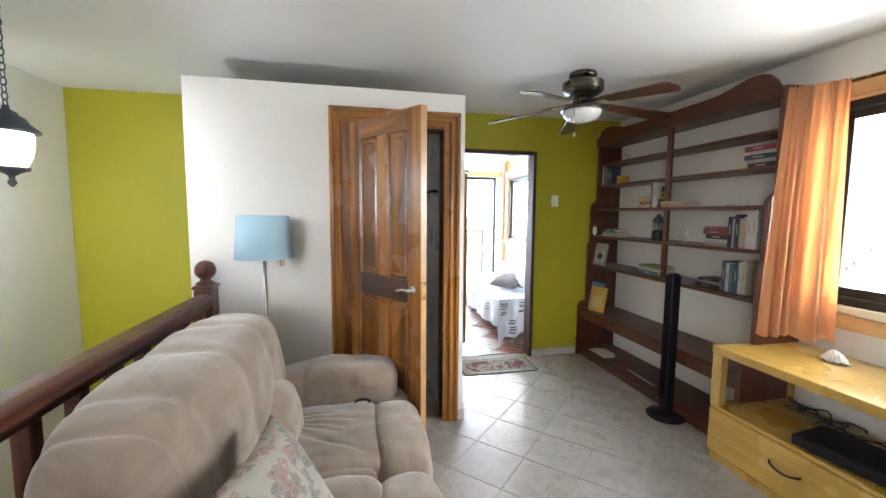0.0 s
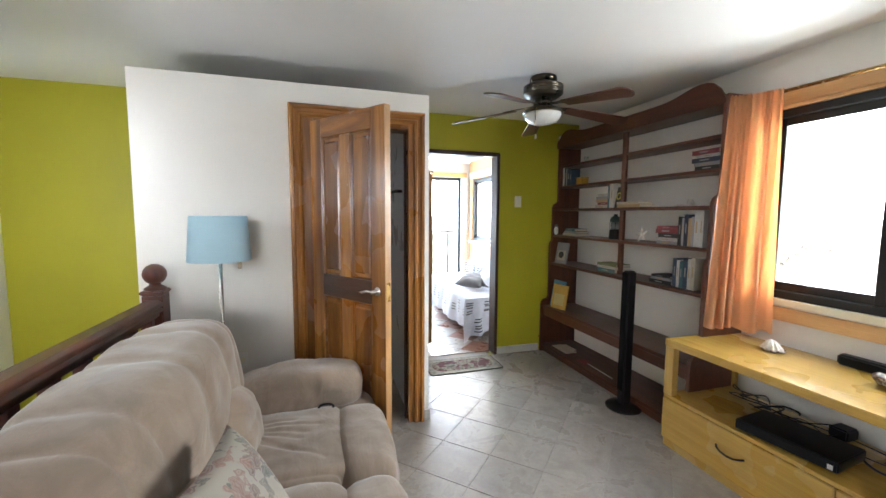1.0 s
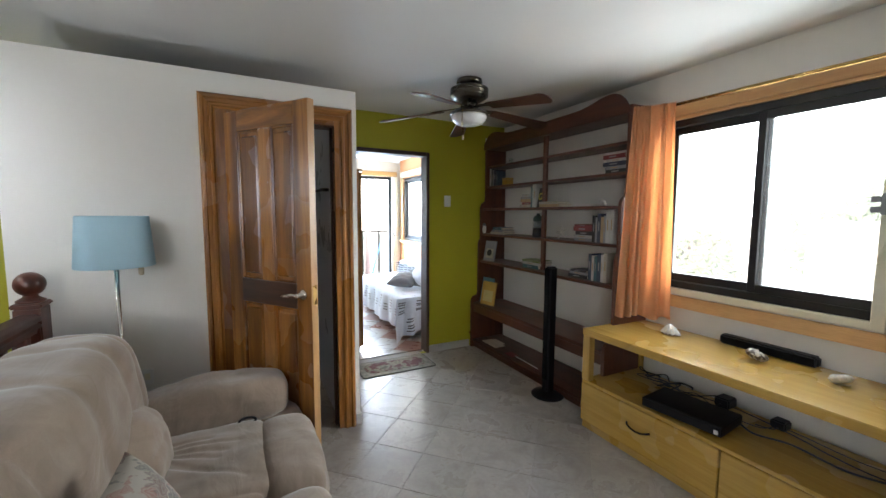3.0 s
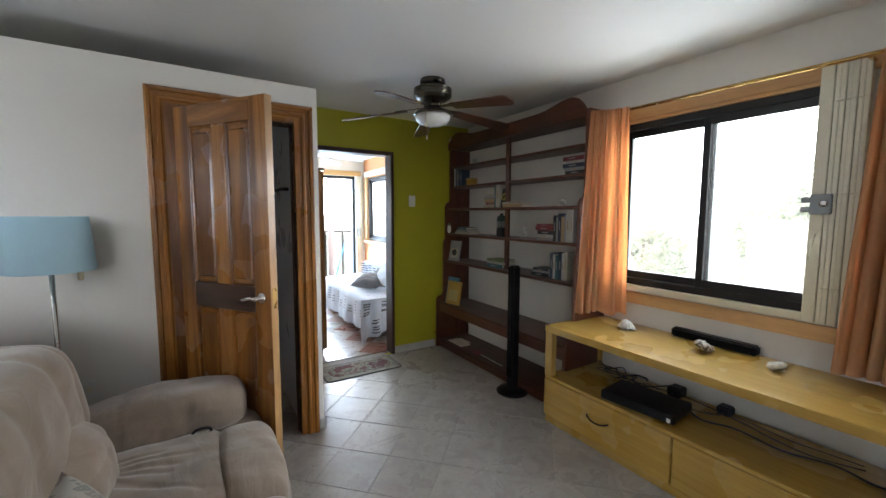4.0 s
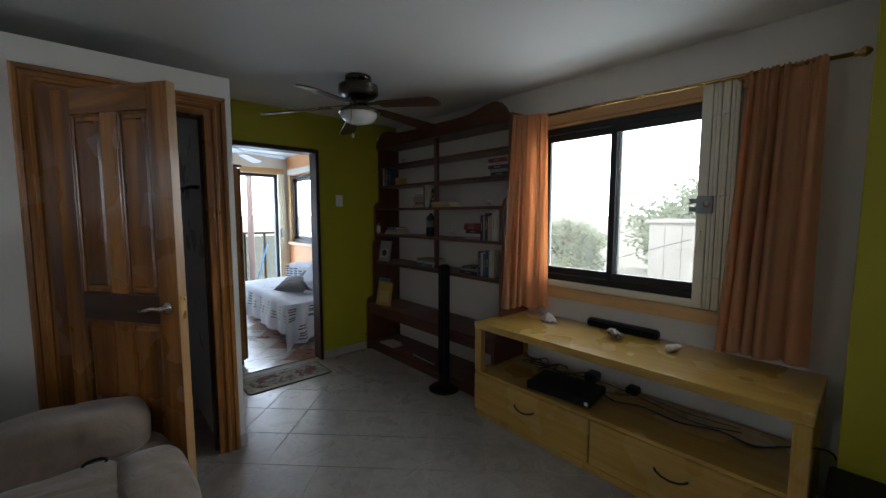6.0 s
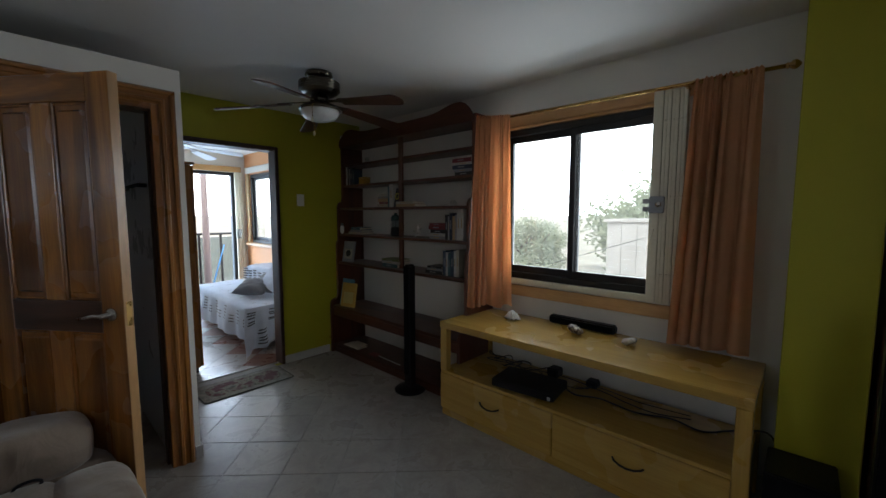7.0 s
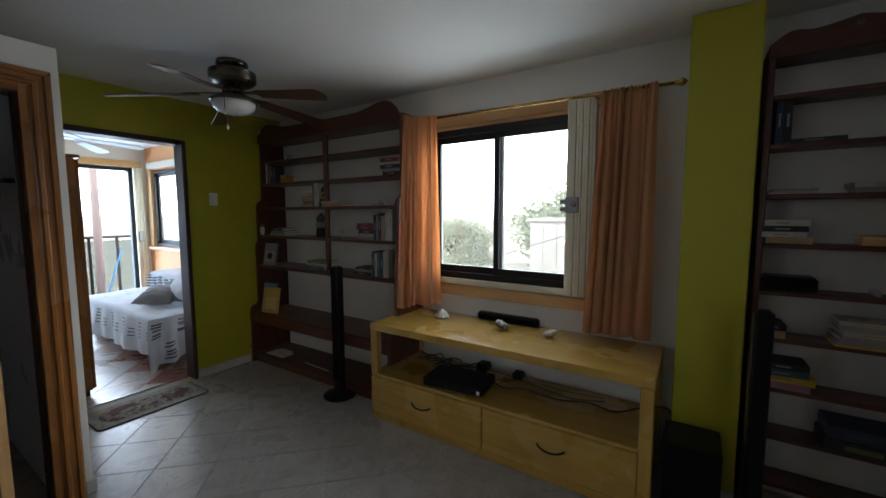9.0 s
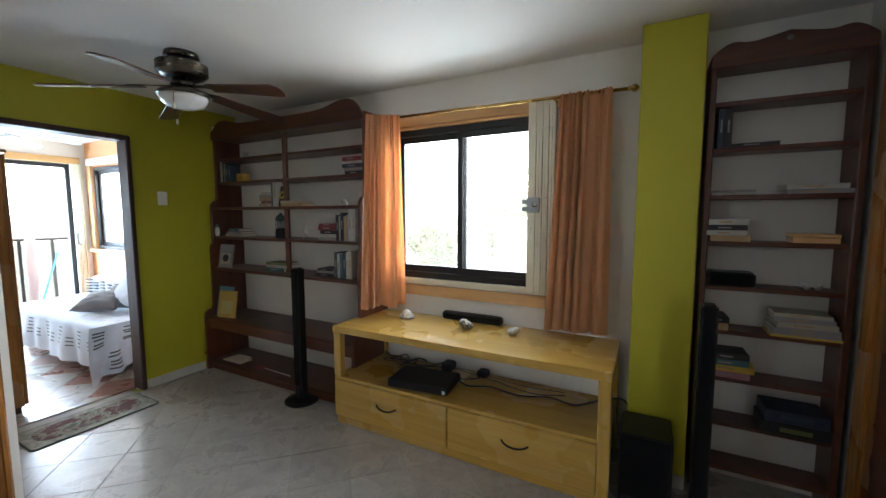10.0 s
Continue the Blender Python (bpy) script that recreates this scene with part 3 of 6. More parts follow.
w1 = sliding_window("window_1", 2.605, 0.64, 1.84, 0.960, 2.078, "black aluminium sliding window with two panes", 1.262)
part("inner_sill", soften(boxes((2.585, 2.64, 0.60, 1.845, 0.918, 0.959)), 0.003), IVORY, w1, "white painted inner sill")
part("window_trim_bottom", soften(boxes((2.572, 2.599, 0.50, 1.90, 0.832, 0.912)), 0.005, 2), TRIMW, w1, "orange pine board under the window")
part("window_trim_top", soften(boxes((2.572, 2.599, 0.50, 1.90, 2.100, 2.178)), 0.005, 2), TRIMW, w1, "orange pine board over the window")
part("window_trim_head", soften(boxes((2.585, 2.64, 0.60, 1.845, 2.079, 2.0995)), 0.003), TRIMW, w1)
part("window_trim_side", soften(boxes((2.572, 2.599, 1.85, 1.895, 0.9175, 2.0995)), 0.004), TRIMW, w1)
w2 = sliding_window("window_2", 2.605, 5.82, 6.78, 0.985, 2.085, "black sliding window of the bedroom", 5.93)
part("inner_sill", soften(boxes((2.52, 2.64, 5.76, 6.84, 0.94, 0.984)), 0.004), TRIMW, w2, "pine inner sill")
part("window_trim_top", soften(boxes((2.56, 2.599, 5.72, 6.88, 2.11, 2.20)), 0.004), CREAM, w2, "cream board over the window")
part("window_trim_side", soften(boxes((2.572, 2.599, 6.80, 6.88, 0.99, 2.105)), 0.004), TRIMZ, w2)
part("window_trim_side", soften(boxes((2.572, 2.599, 5.72, 5.80, 0.99, 2.105)), 0.004), TRIMZ, w2)


def accordion_shutter():
    s = thing("accordion_shutter", (2.56, 0.68, 0.92), "folded ivory accordion security shutter beside the window", "shutter")
    for k in range(6):
        lo = 0.590 + 0.0196 * k + 0.0006 * (k % 3)
        dx = 0.006 * (k % 2)
        part("slat", soften(boxes((2.542 + dx, 2.598, lo, lo + 0.0178, 0.925, 2.150)), 0.003, 2), IVORY, s)
        for z in (1.10, 1.55, 1.98):
            part("pivot", smooth(tube([(2.539 + dx, lo + 0.003, z), (2.539 + dx, lo + 0.015, z)], 0.003, 6)), IVORY, s)
    # added strip: its dark colour is the gaps' shade, and it stops light leaks
    part("back_strip", boxes((2.588, 2.5975, 0.5905, 0.7085, 0.926, 2.149)), FRAMEW, s, "dark strip added as shade in the slat gaps")
    part("end_post", soften(boxes((2.545, 2.600, 0.7095, 0.760, 0.925, 2.150)), 0.003), IVORY, s)
    lock = part("lock", soften(boxes((2.515, 2.5445, 0.678, 0.755, 1.456, 1.553)), 0.004, 2), STEEL, s, "grey steel lock box")
    part("latch", soften(boxes((2.520, 2.540, 0.7555, 0.790, 1.512, 1.540), (2.520, 2.540, 0.7555, 0.790, 1.466, 1.494)), 0.002), STEEL, lock)
    part("keyhole", smooth(lathe([(0.0, -0.010), (0.015, -0.010), (0.017, 0.0)], (2.515, 0.704, 1.506), 16, "x")), CHROME, lock, "round chrome lock barrel")
    part("pull", smooth(tube([(2.54, 0.73, 1.36), (2.525, 0.73, 1.34), (2.525, 0.75, 1.26), (2.54, 0.75, 1.24)], 0.004)), IVORY, s)


accordion_shutter()


def curtain(y0t, y1t, y0b, y1b, zt, zb, folds, seed, pull=(0.0, 0.0), top=9.0, depth=1.0):
    """pull: how far the first edge stands into the room, at the rod and at the hem."""
    c = thing("curtain", (2.5, (y0t + y1t) / 2, zb), "peach-orange curtain gathered on a brass rod", "curtain", "curtains at the window")
    rnd = random.Random(seed)
    ph = [rnd.uniform(0, 6.28) for _ in range(6)]
    nu, nv = 120, 34
    bm = bmesh.new()
    grid = []
    for j in range(nv + 1):
        v = j / nv
        row = []
        for i in range(nu + 1):
            u = i / nu
            y = (y0t + (y1t - y0t) * u) * (1 - v) + (y0b + (y1b - y0b) * u) * v
            # broad soft folds, tight gathers at the rod only
            w = u + 0.10 * math.sin(2 * math.pi * u + ph[1]) + 0.045 * math.sin(5 * math.pi * u + ph[3]) + 0.03 * v * math.sin(4 * u + ph[2])
            f = math.sin(2 * math.pi * folds * w + ph[0])
            f = (1 - abs(f) ** 1.4 * 0.25) * f + 0.35 * math.sin(2 * math.pi * folds * 0.43 * w + ph[2])
            g = (1 - v) ** 4
            size = 0.80 + 0.5 * noise.noise(Vector((u * 3.1, seed * 2.0, 0.3)))
            fold = depth * (0.018 + 0.046 * min(1, 0.35 + v)) * size * f * (1 - 0.5 * g) + 0.008 * g * math.sin(2 * math.pi * folds * 3.3 * w + ph[3]) - 0.007 * noise.noise(Vector((u * 7, v * 4, seed)))
            out = pull[0] + (pull[1] - pull[0]) * v
            slant = math.atan2(out, 0.22)
            x = 2.478 - out * (1 - u) ** 1.2 - fold * math.cos(slant)
            y -= fold * math.sin(slant)
            z = zt + (zb - zt) * v + 0.010 * math.sin(2 * math.pi * folds * 0.43 * u + ph[4]) * v + 0.005 * math.sin(2 * math.pi * folds * 3.3 * u + ph[5]) * (1 - v) ** 6
            y = min(top, y + 0.016 * size * v * math.cos(2 * math.pi * folds * w + ph[0]))
            row.append(bm.verts.new((x, y, z)))
        grid.append(row)
    for a, b in zip(grid, grid[1:]):
        for i in range(nu):
            bm.faces.new((a[i], a[i + 1], b[i + 1], b[i]))
    bmesh.ops.solidify(bm, geom=bm.faces[:], thickness=0.0025)
    part("panel", smooth(bm), CURT, c)
    return c


curtain(1.897, 1.690, 1.890, 1.655, 2.168, 0.765, 4.6, 1, (0.135, 0.240), 1.901, 0.6)
curtain(0.545, 0.265, 0.605, 0.262, 2.152, 0.735, 4.2, 5)


def curtain_rod():
    r = thing("curtain_rod", (2.5, 1.1, 2.15), "thin brass curtain rod with turned finials", "curtain rod")
    part("rod", smooth(tube([(2.490, 1.885, 2.158), (2.490, 0.19, 2.136)], 0.010, 12)), BRASS, r)
    prof = [(0.0, 0.0), (0.010, 0.0), (0.016, 0.008), (0.011, 0.015), (0.020, 0.026), (0.022, 0.036), (0.015, 0.048), (0.006, 0.056), (0.0, 0.058)]
    part("finial", smooth(lathe([(a, -b) for a, b in prof], (2.490, 0.192, 2.136), 16, "y")), BRASS, r)
    part("finial", smooth(lathe([(a * 0.7, b * 0.25) for a, b in prof], (2.490, 1.883, 2.158), 16, "y")), IVORY, r)
    for y in (0.590, 1.86):
        part("bracket", soften(boxes((2.488, 2.599, y - 0.008, y + 0.008, 2.128, 2.140)), 0.002), BRASS, r)


curtain_rod()


def switch(name, x, z, label):
    s = thing(name, (x, 3.71, z - 0.055), label, "switch")
    p = part("plate", soften(boxes((x - 0.037, x + 0.037, 3.708, 3.7155, z - 0.057, z + 0.057)), 0.003, 2), PLATE, s)
    part("rocker", soften(boxes((x - 0.016, x + 0.016, 3.7035, 3.7078, z - 0.032, z + 0.032)), 0.0015), PLATE, p)


switch("light_switch", 1.893, 1.585, "white plastic light switch on the green wall")
snr = thing("wall_sensor", (2.35, 3.70, 2.22), "small white sensor on the green wall", "sensor")
part("case", soften(boxes((2.352, 2.376, 3.690, 3.7155, 2.205, 2.268)), 0.004, 2), PLATE, snr)
part("lens", smooth(lathe([(0.0, -0.004), (0.006, -0.004), (0.009, 0.0)], (2.364, 3.690, 2.222), 12, "y")), IVORY, snr)


def outlet():
    o = thing("wall_outlet", (-0.53, 2.65, 0.53), "white wall outlet with a black plug in it", "outlet")
    p = part("plate", soften(boxes((-0.590, -0.475, 2.6485, 2.6565, 0.515, 0.600)), 0.003, 2), PLATE, o)
    part("socket", soften(boxes((-0.515, -0.490, 2.6465, 2.6483, 0.54, 0.575)), 0.001), IVORY, p)
    part("plug", soften(boxes((-0.572, -0.532, 2.605, 2.648, 0.537, 0.580)), 0.006, 2), BLACK, o, "black plug")
    part("cord", smooth(tube([(-0.552, 2.606, 0.545), (-0.556, 2.585, 0.50), (-0.57, 2.57, 0.35), (-0.57, 2.55, 0.05), (-0.57, 2.52, 0.012)], 0.004)), CABLE, o)


outlet()

# ---- railing at the stairwell ----


def railing():
    r = thing("railing", (-0.887, 1.1, 0), "dark red-brown varnished wooden stair railing", "railing")
    out = [(-0.028, 0.902), (0.028, 0.902), (0.031, 0.922), (0.046, 0.930), (0.046, 0.942), (0.032, 0.950), (0.048, 0.960), (0.046, 0.977), (0.028, 0.990),
           (-0.028, 0.990), (-0.046, 0.977), (-0.048, 0.960), (-0.032, 0.950), (-0.046, 0.942), (-0.046, 0.930), (-0.031, 0.922)]
    part("handrail", smooth(prism([(-0.887 + a, b) for a, b in out], -1.6, 2.462, "y")), RAIL["y"], r)
    part("bottom_rail", soften(boxes((-0.925, -0.850, -1.6, 2.462, 0.085, 0.135)), 0.005), RAIL["y"], r)
    y = 2.391
    while y > -1.5:
        part("baluster", soften(boxes((-0.912, -0.862, y - 0.021, y + 0.021, 0.136, 0.9015)), 0.004), RAIL["z"], r)
        y -= 0.188
    n = part("newel_post", soften(boxes((-0.937, -0.843, 2.463, 2.572, 0.001, 1.015)), 0.005, 2), RAIL["z"], r)
    part("newel_cap", soften(boxes((-0.945, -0.835, 2.455, 2.580, 1.0155, 1.037)), 0.006, 2), RAIL["z"], n)
    prof = [(0.0, 0.0), (0.050, 0.0), (0.052, 0.010), (0.040, 0.018), (0.028, 0.026), (0.026, 0.032)]
    for k in range(13):
        a = -1.15 + (math.pi / 2 + 1.15) * k / 12
        prof.append((max(0.0005, 0.056 * math.cos(a)), 0.084 + 0.056 * math.sin(a)))
    part("newel_ball", smooth(lathe(prof, (-0.890, 2.518, 1.037), 28)), RAIL["z"], n, "turned ball on the newel post")


railing()

# ---- sofa ----


def creased(bm, lines, deep):
    """Presses soft creases into a cushion along the given (ax, ay, bx, by, width) lines of its plan."""
    for v in bm.verts:
        for ax, ay, bx, by, w in lines:
            d = Vector((bx - ax, by - ay))
            t = max(0.0, min(1.0, ((v.co.x - ax) * d.x + (v.co.y - ay) * d.y) / d.length_squared))
            q = math.hypot(v.co.x - ax - t * d.x, v.co.y - ay - t * d.y) / w
            if q < 2:
                v.co.z -= deep * math.exp(-2.5 * q * q) * (1 - 0.6 * t)
    return bm


def sofa():
    s = thing("recliner_sofa", (-0.3, 1.35, 0), "beige suede reclining sofa with puffy tufted cushions", "sofa")
    part("base", smooth(rounded(-0.27, 1.33, 0.21, 0.98, 1.90, 0.34, 9, 10)), SUEDE, s)
    lean = lambda q: Vector((q.x - 0.16 * q.z, q.y, q.z))
    part("backrest", smooth(rounded(-0.584, 1.640, 0.738, 0.38, 1.34, 0.49, 3.5, 64, 0.014, 3.6, lean=lean,
                                    seams=[(1, -0.55, 0.03, 0.05), (1, -0.42, 0.05, 0.04), (1, -0.10, 0.07, 0.05), (1, 0.22, 0.06, 0.05), (1, 0.42, 0.05, 0.06), (1, 0.55, 0.04, 0.05)])), SUEDE, s, "rolled upper back cushion")
    part("backrest", smooth(rounded(-0.580, 0.66, 0.700, 0.37, 0.62, 0.44, 2.9, 44, 0.012, 5.5, lean=lean, seams=[(1, 0.22, 0.05, 0.06), (1, -0.1, 0.05, 0.06)])), SUEDE, s, "rolled upper back cushion")
    # two seats, each with a lower back, a seat pad and a padded front
    r = random.Random(8)
    for y0, y1 in ((1.53, 2.11), (0.56, 1.53)):
        c, w = (y0 + y1) / 2, (y1 - y0)
        part("lumbar_cushion", smooth(rounded(-0.458, c, 0.505, 0.35, w + 0.02, 0.42, 2.3, 44, 0.014, 5.0, seams=[(2, 0.09, 0.05, 0.04)])), SUEDE, s, "lower back cushion")
        seat = rounded(-0.170, c, 0.388, 0.50, w + 0.035, 0.19, 5.0, 60, 0.010, 6.0, seams=[(1, -0.5 * w + 0.02, 0.03, 0.06)])
        lines = []
        for k in range(6):
            a = y0 + w * (0.22 + 0.11 * k) + r.uniform(-0.02, 0.02)
            lines.append((-0.36, c + 0.10 + (a - c) * 0.4, r.uniform(-0.16, -0.02), a, 0.012 + 0.006 * r.random()))
        part("seat_cushion", smooth(creased(seat, lines, 0.011)), SUEDE, s)
        part("footrest_pad", smooth(rounded(0.140, c, 0.345, 0.27, w + 0.045, 0.285, 3.8, 44, 0.010, 6.0, seams=[(1, 0.5 * w - 0.02, 0.04, 0.08)])), SUEDE, s, "padded footrest front")
    for y in (2.215, 0.45):
        part("armrest", smooth(rounded(-0.175, y, 0.530, 0.69, 0.28, 0.245, 3.8, 48, 0.010, 5.0, lean=lambda q: Vector((q.x, q.y, q.z - 0.09 * max(0.0, -q.x))), seams=[(0, -0.14, 0.018, 0.06), (0, 0.10, 0.03, 0.03), (2, -0.085, 0.03, 0.06)])), SUEDE, s, "padded armrest")
        part("arm_panel", smooth(rounded(-0.16, y, 0.25, 0.80, 0.235, 0.44, 8, 8, 0.0)), SUEDE, s)
    ring = []
    for k in range(17):
        a = 2 * math.pi * k / 16
        ring.append((-0.02 + 0.036 * math.cos(a), 2.060, 0.478 + 0.016 * math.sin(a)))
    part("recliner_pull", smooth(tube(ring, 0.006)), BLACK, s, "black recliner release loop")


sofa()


def pillow(at, w, h, t, m):
    """A sewn pillow: flat at its seam, full in the middle, with drawn-out corners."""
    bm = bmesh.new()
    n = 22
    for side in (1, -1):
        g = []
        for i in range(n + 1):
            row = []
            for j in range(n + 1):
                u, v = 2 * i / n - 1, 2 * j / n - 1
                full = ((1 - u ** 4) * (1 - v ** 4)) ** 0.6
                p = Vector((side * t / 2 * full, u * w / 2 * (1 - 0.10 * (1 - v * v)), v * h / 2 * (1 - 0.10 * (1 - u * u))))
                p.x += 0.010 * full * noise.noise(Vector((u * 2.5 + at[0] * 9, v * 2.5, side)))
                row.append(bm.verts.new(Vector(at) + m @ p))
            g.append(row)
        for a, b in zip(g, g[1:]):
            for j in range(n):
                bm.faces.new((a[j], a[j + 1], b[j + 1], b[j]))
    bmesh.ops.remove_doubles(bm, verts=bm.verts[:], dist=0.0005)
    bmesh.ops.recalc_face_normals(bm, faces=bm.faces[:])
    return smooth(bm)


def floral():
    m, n, l, b = nodes_of("floral_cloth")
    tc = n.new("ShaderNodeTexCoord").outputs["Object"]
    vor = n.new("ShaderNodeTexVoronoi")
    vor.inputs["Scale"].default_value = 16
    mp = n.new("ShaderNodeVectorMath")
    mp.operation = "ADD"
    nz = n.new("ShaderNodeTexNoise")
    nz.inputs["Scale"].default_value = 20
    l.new(tc, nz.inputs["Vector"])
    sc = n.new("ShaderNodeVectorMath")
    sc.operation = "SCALE"
    sc.inputs["Scale"].default_value = 0.11
    l.new(nz.outputs["Color"], sc.inputs[0])
    l.new(tc, mp.inputs[0])
    l.new(sc.outputs[0], mp.inputs[1])
    l.new(mp.outputs[0], vor.inputs["Vector"])
    petals = ramped(n, l, vor.outputs["Distance"], [(0.10, 0.45), (0.18, 1.0), (0.25, 0.35), (0.33, 0.95), (0.39, 0.2), (0.47, 0.85), (0.54, 0.0)])
    pick = n.new("ShaderNodeSeparateColor")
    l.new(vor.outputs["Color"], pick.inputs[0])
    hue = ramped(n, l, pick.outputs[0], [(0.0, (0.085, 0.090, 0.092)), (0.35, (0.20, 0.095, 0.085)), (0.55, (0.10, 0.105, 0.10)), (0.8, (0.13, 0.12, 0.11)), (0.9, (0.24, 0.13, 0.11))])
    col = mixed(n, l, petals, (0.30, 0.275, 0.235), hue)
    l.new(col, b.inputs["Base Color"])
    b.inputs["Roughness"].default_value = 0.95
    f2 = noise_tex(n, l, tc, 420, 2)
    bumped(n, l, b, f2, 0.3, 0.002)
    return m


FLORAL = floral()
pm = Matrix.Rotation(radians(-30), 3, "Y") @ Matrix.Rotation(radians(-7), 3, "X")
single("throw_pillow", pillow((-0.212, 1.105, 0.660), 0.42, 0.42, 0.14, pm.to_4x4()), FLORAL, "cream throw pillow with grey and rose flowers", "pillow")


def floor_lamp():
    x, y = -0.563, 2.475
    f = thing("floor_lamp", (x, y, 0), "floor lamp with a pale blue drum shade on a chrome pole", "lamp")
    part("base", smooth(lathe([(0.0, 0.0), (0.115, 0.0), (0.115, 0.012), (0.10, 0.020), (0.02, 0.026), (0.0, 0.026)], (x, y, 0.001), 28)), CHROME, f)
    part("pole", smooth(lathe([(0.0, 0.02), (0.010, 0.02), (0.010, 1.30), (0.0, 1.30)], (x, y, 0), 14)), CHROME, f, "chrome pole")
    part("bulb", smooth(lathe([(0.0, 1.30), (0.014, 1.30), (0.014, 1.33), (0.028, 1.36), (0.028, 1.385), (0.012, 1.405), (0.0, 1.41)], (x, y, 0), 16)), PLATE, f)
    bm = bmesh.new()
    rings = []
    for r, z in ((0.155, 1.190), (0.157, 1.193), (0.139, 1.432), (0.137, 1.434), (0.135, 1.432), (0.153, 1.193)):
        rings.append([bm.verts.new((x + r * math.cos(2 * math.pi * k / 40), y + r * math.sin(2 * math.pi * k / 40), z)) for k in range(40)])
    for a, b in zip(rings, rings[1:] + rings[:1]):
        for k in range(40):
            bm.faces.new((a[k], a[(k + 1) % 40], b[(k + 1) % 40], b[k]))
    sh = part("shade", smooth(bm), SHADE, f, "pale blue drum shade")
    part("pull_switch", smooth(lathe([(0.0, 1.140), (0.010, 1.143), (0.012, 1.150), (0.012, 1.182), (0.005, 1.190), (0.002, 1.30), (0.0, 1.30)], (-0.466, y, 0), 12)), plain("beige_plastic", (0.50, 0.42, 0.28), 0.5), f, "beige pull switch")
    part("spider", joined(*[tube([(x, y, 1.415), (x + 0.136 * math.cos(a), y + 0.136 * math.sin(a), 1.425)], 0.003) for a in (0.3, 2.4, 4.5)]), CHROME, sh)


floor_lamp()


def lantern():
    x, y = -1.54, 2.2
    f = thing("hanging_lantern", (x, y, 1.555), "lit black metal lantern hanging on a chain", "lantern")
    z = 2.40
    part("ceiling_rose", smooth(lathe([(0.0, 2.375), (0.05, 2.378), (0.06, 2.399), (0.0, 2.399)], (x, y, 0), 20)), LAMPBLACK, f)
    k = 0
    z = 2.372
    while z > 1.915:
        ring = []
        for i in range(11):
            a = 2 * math.pi * i / 10
            u, w = 0.011 * math.cos(a), 0.019 * math.sin(a)
            ring.append((x + (u if k % 2 else 0), y + (0 if k % 2 else u), z - 0.017 + w))
        part("chain_link", smooth(tube(ring, 0.003, 6)), LAMPBLACK, f)
        z -= 0.031
        k += 1
    part("roof", smooth(lathe([(0.0, 1.915), (0.012, 1.912), (0.014, 1.895), (0.034, 1.885), (0.040, 1.872), (0.060, 1.862), (0.072, 1.838), (0.098, 1.815), (0.108, 1.806), (0.108, 1.797), (0.0, 1.797)], (x, y, 0), 24)), LAMPBLACK, f, "black stepped metal roof")
    part("globe", smooth(lathe([(0.0, 1.645), (0.052, 1.645), (0.072, 1.69), (0.082, 1.745), (0.080, 1.795), (0.0, 1.795)], (x, y, 0), 24)), LIT, f, "glowing frosted glass").visible_shadow = False
    part("cup", smooth(lathe([(0.0, 1.555), (0.008, 1.560), (0.017, 1.575), (0.010, 1.59), (0.012, 1.605), (0.040, 1.622), (0.062, 1.630), (0.064, 1.644), (0.0, 1.644)], (x, y, 0), 24)), LAMPBLACK, f, "black cup with a drop finial")


lantern()

# ---- ceiling fan ----


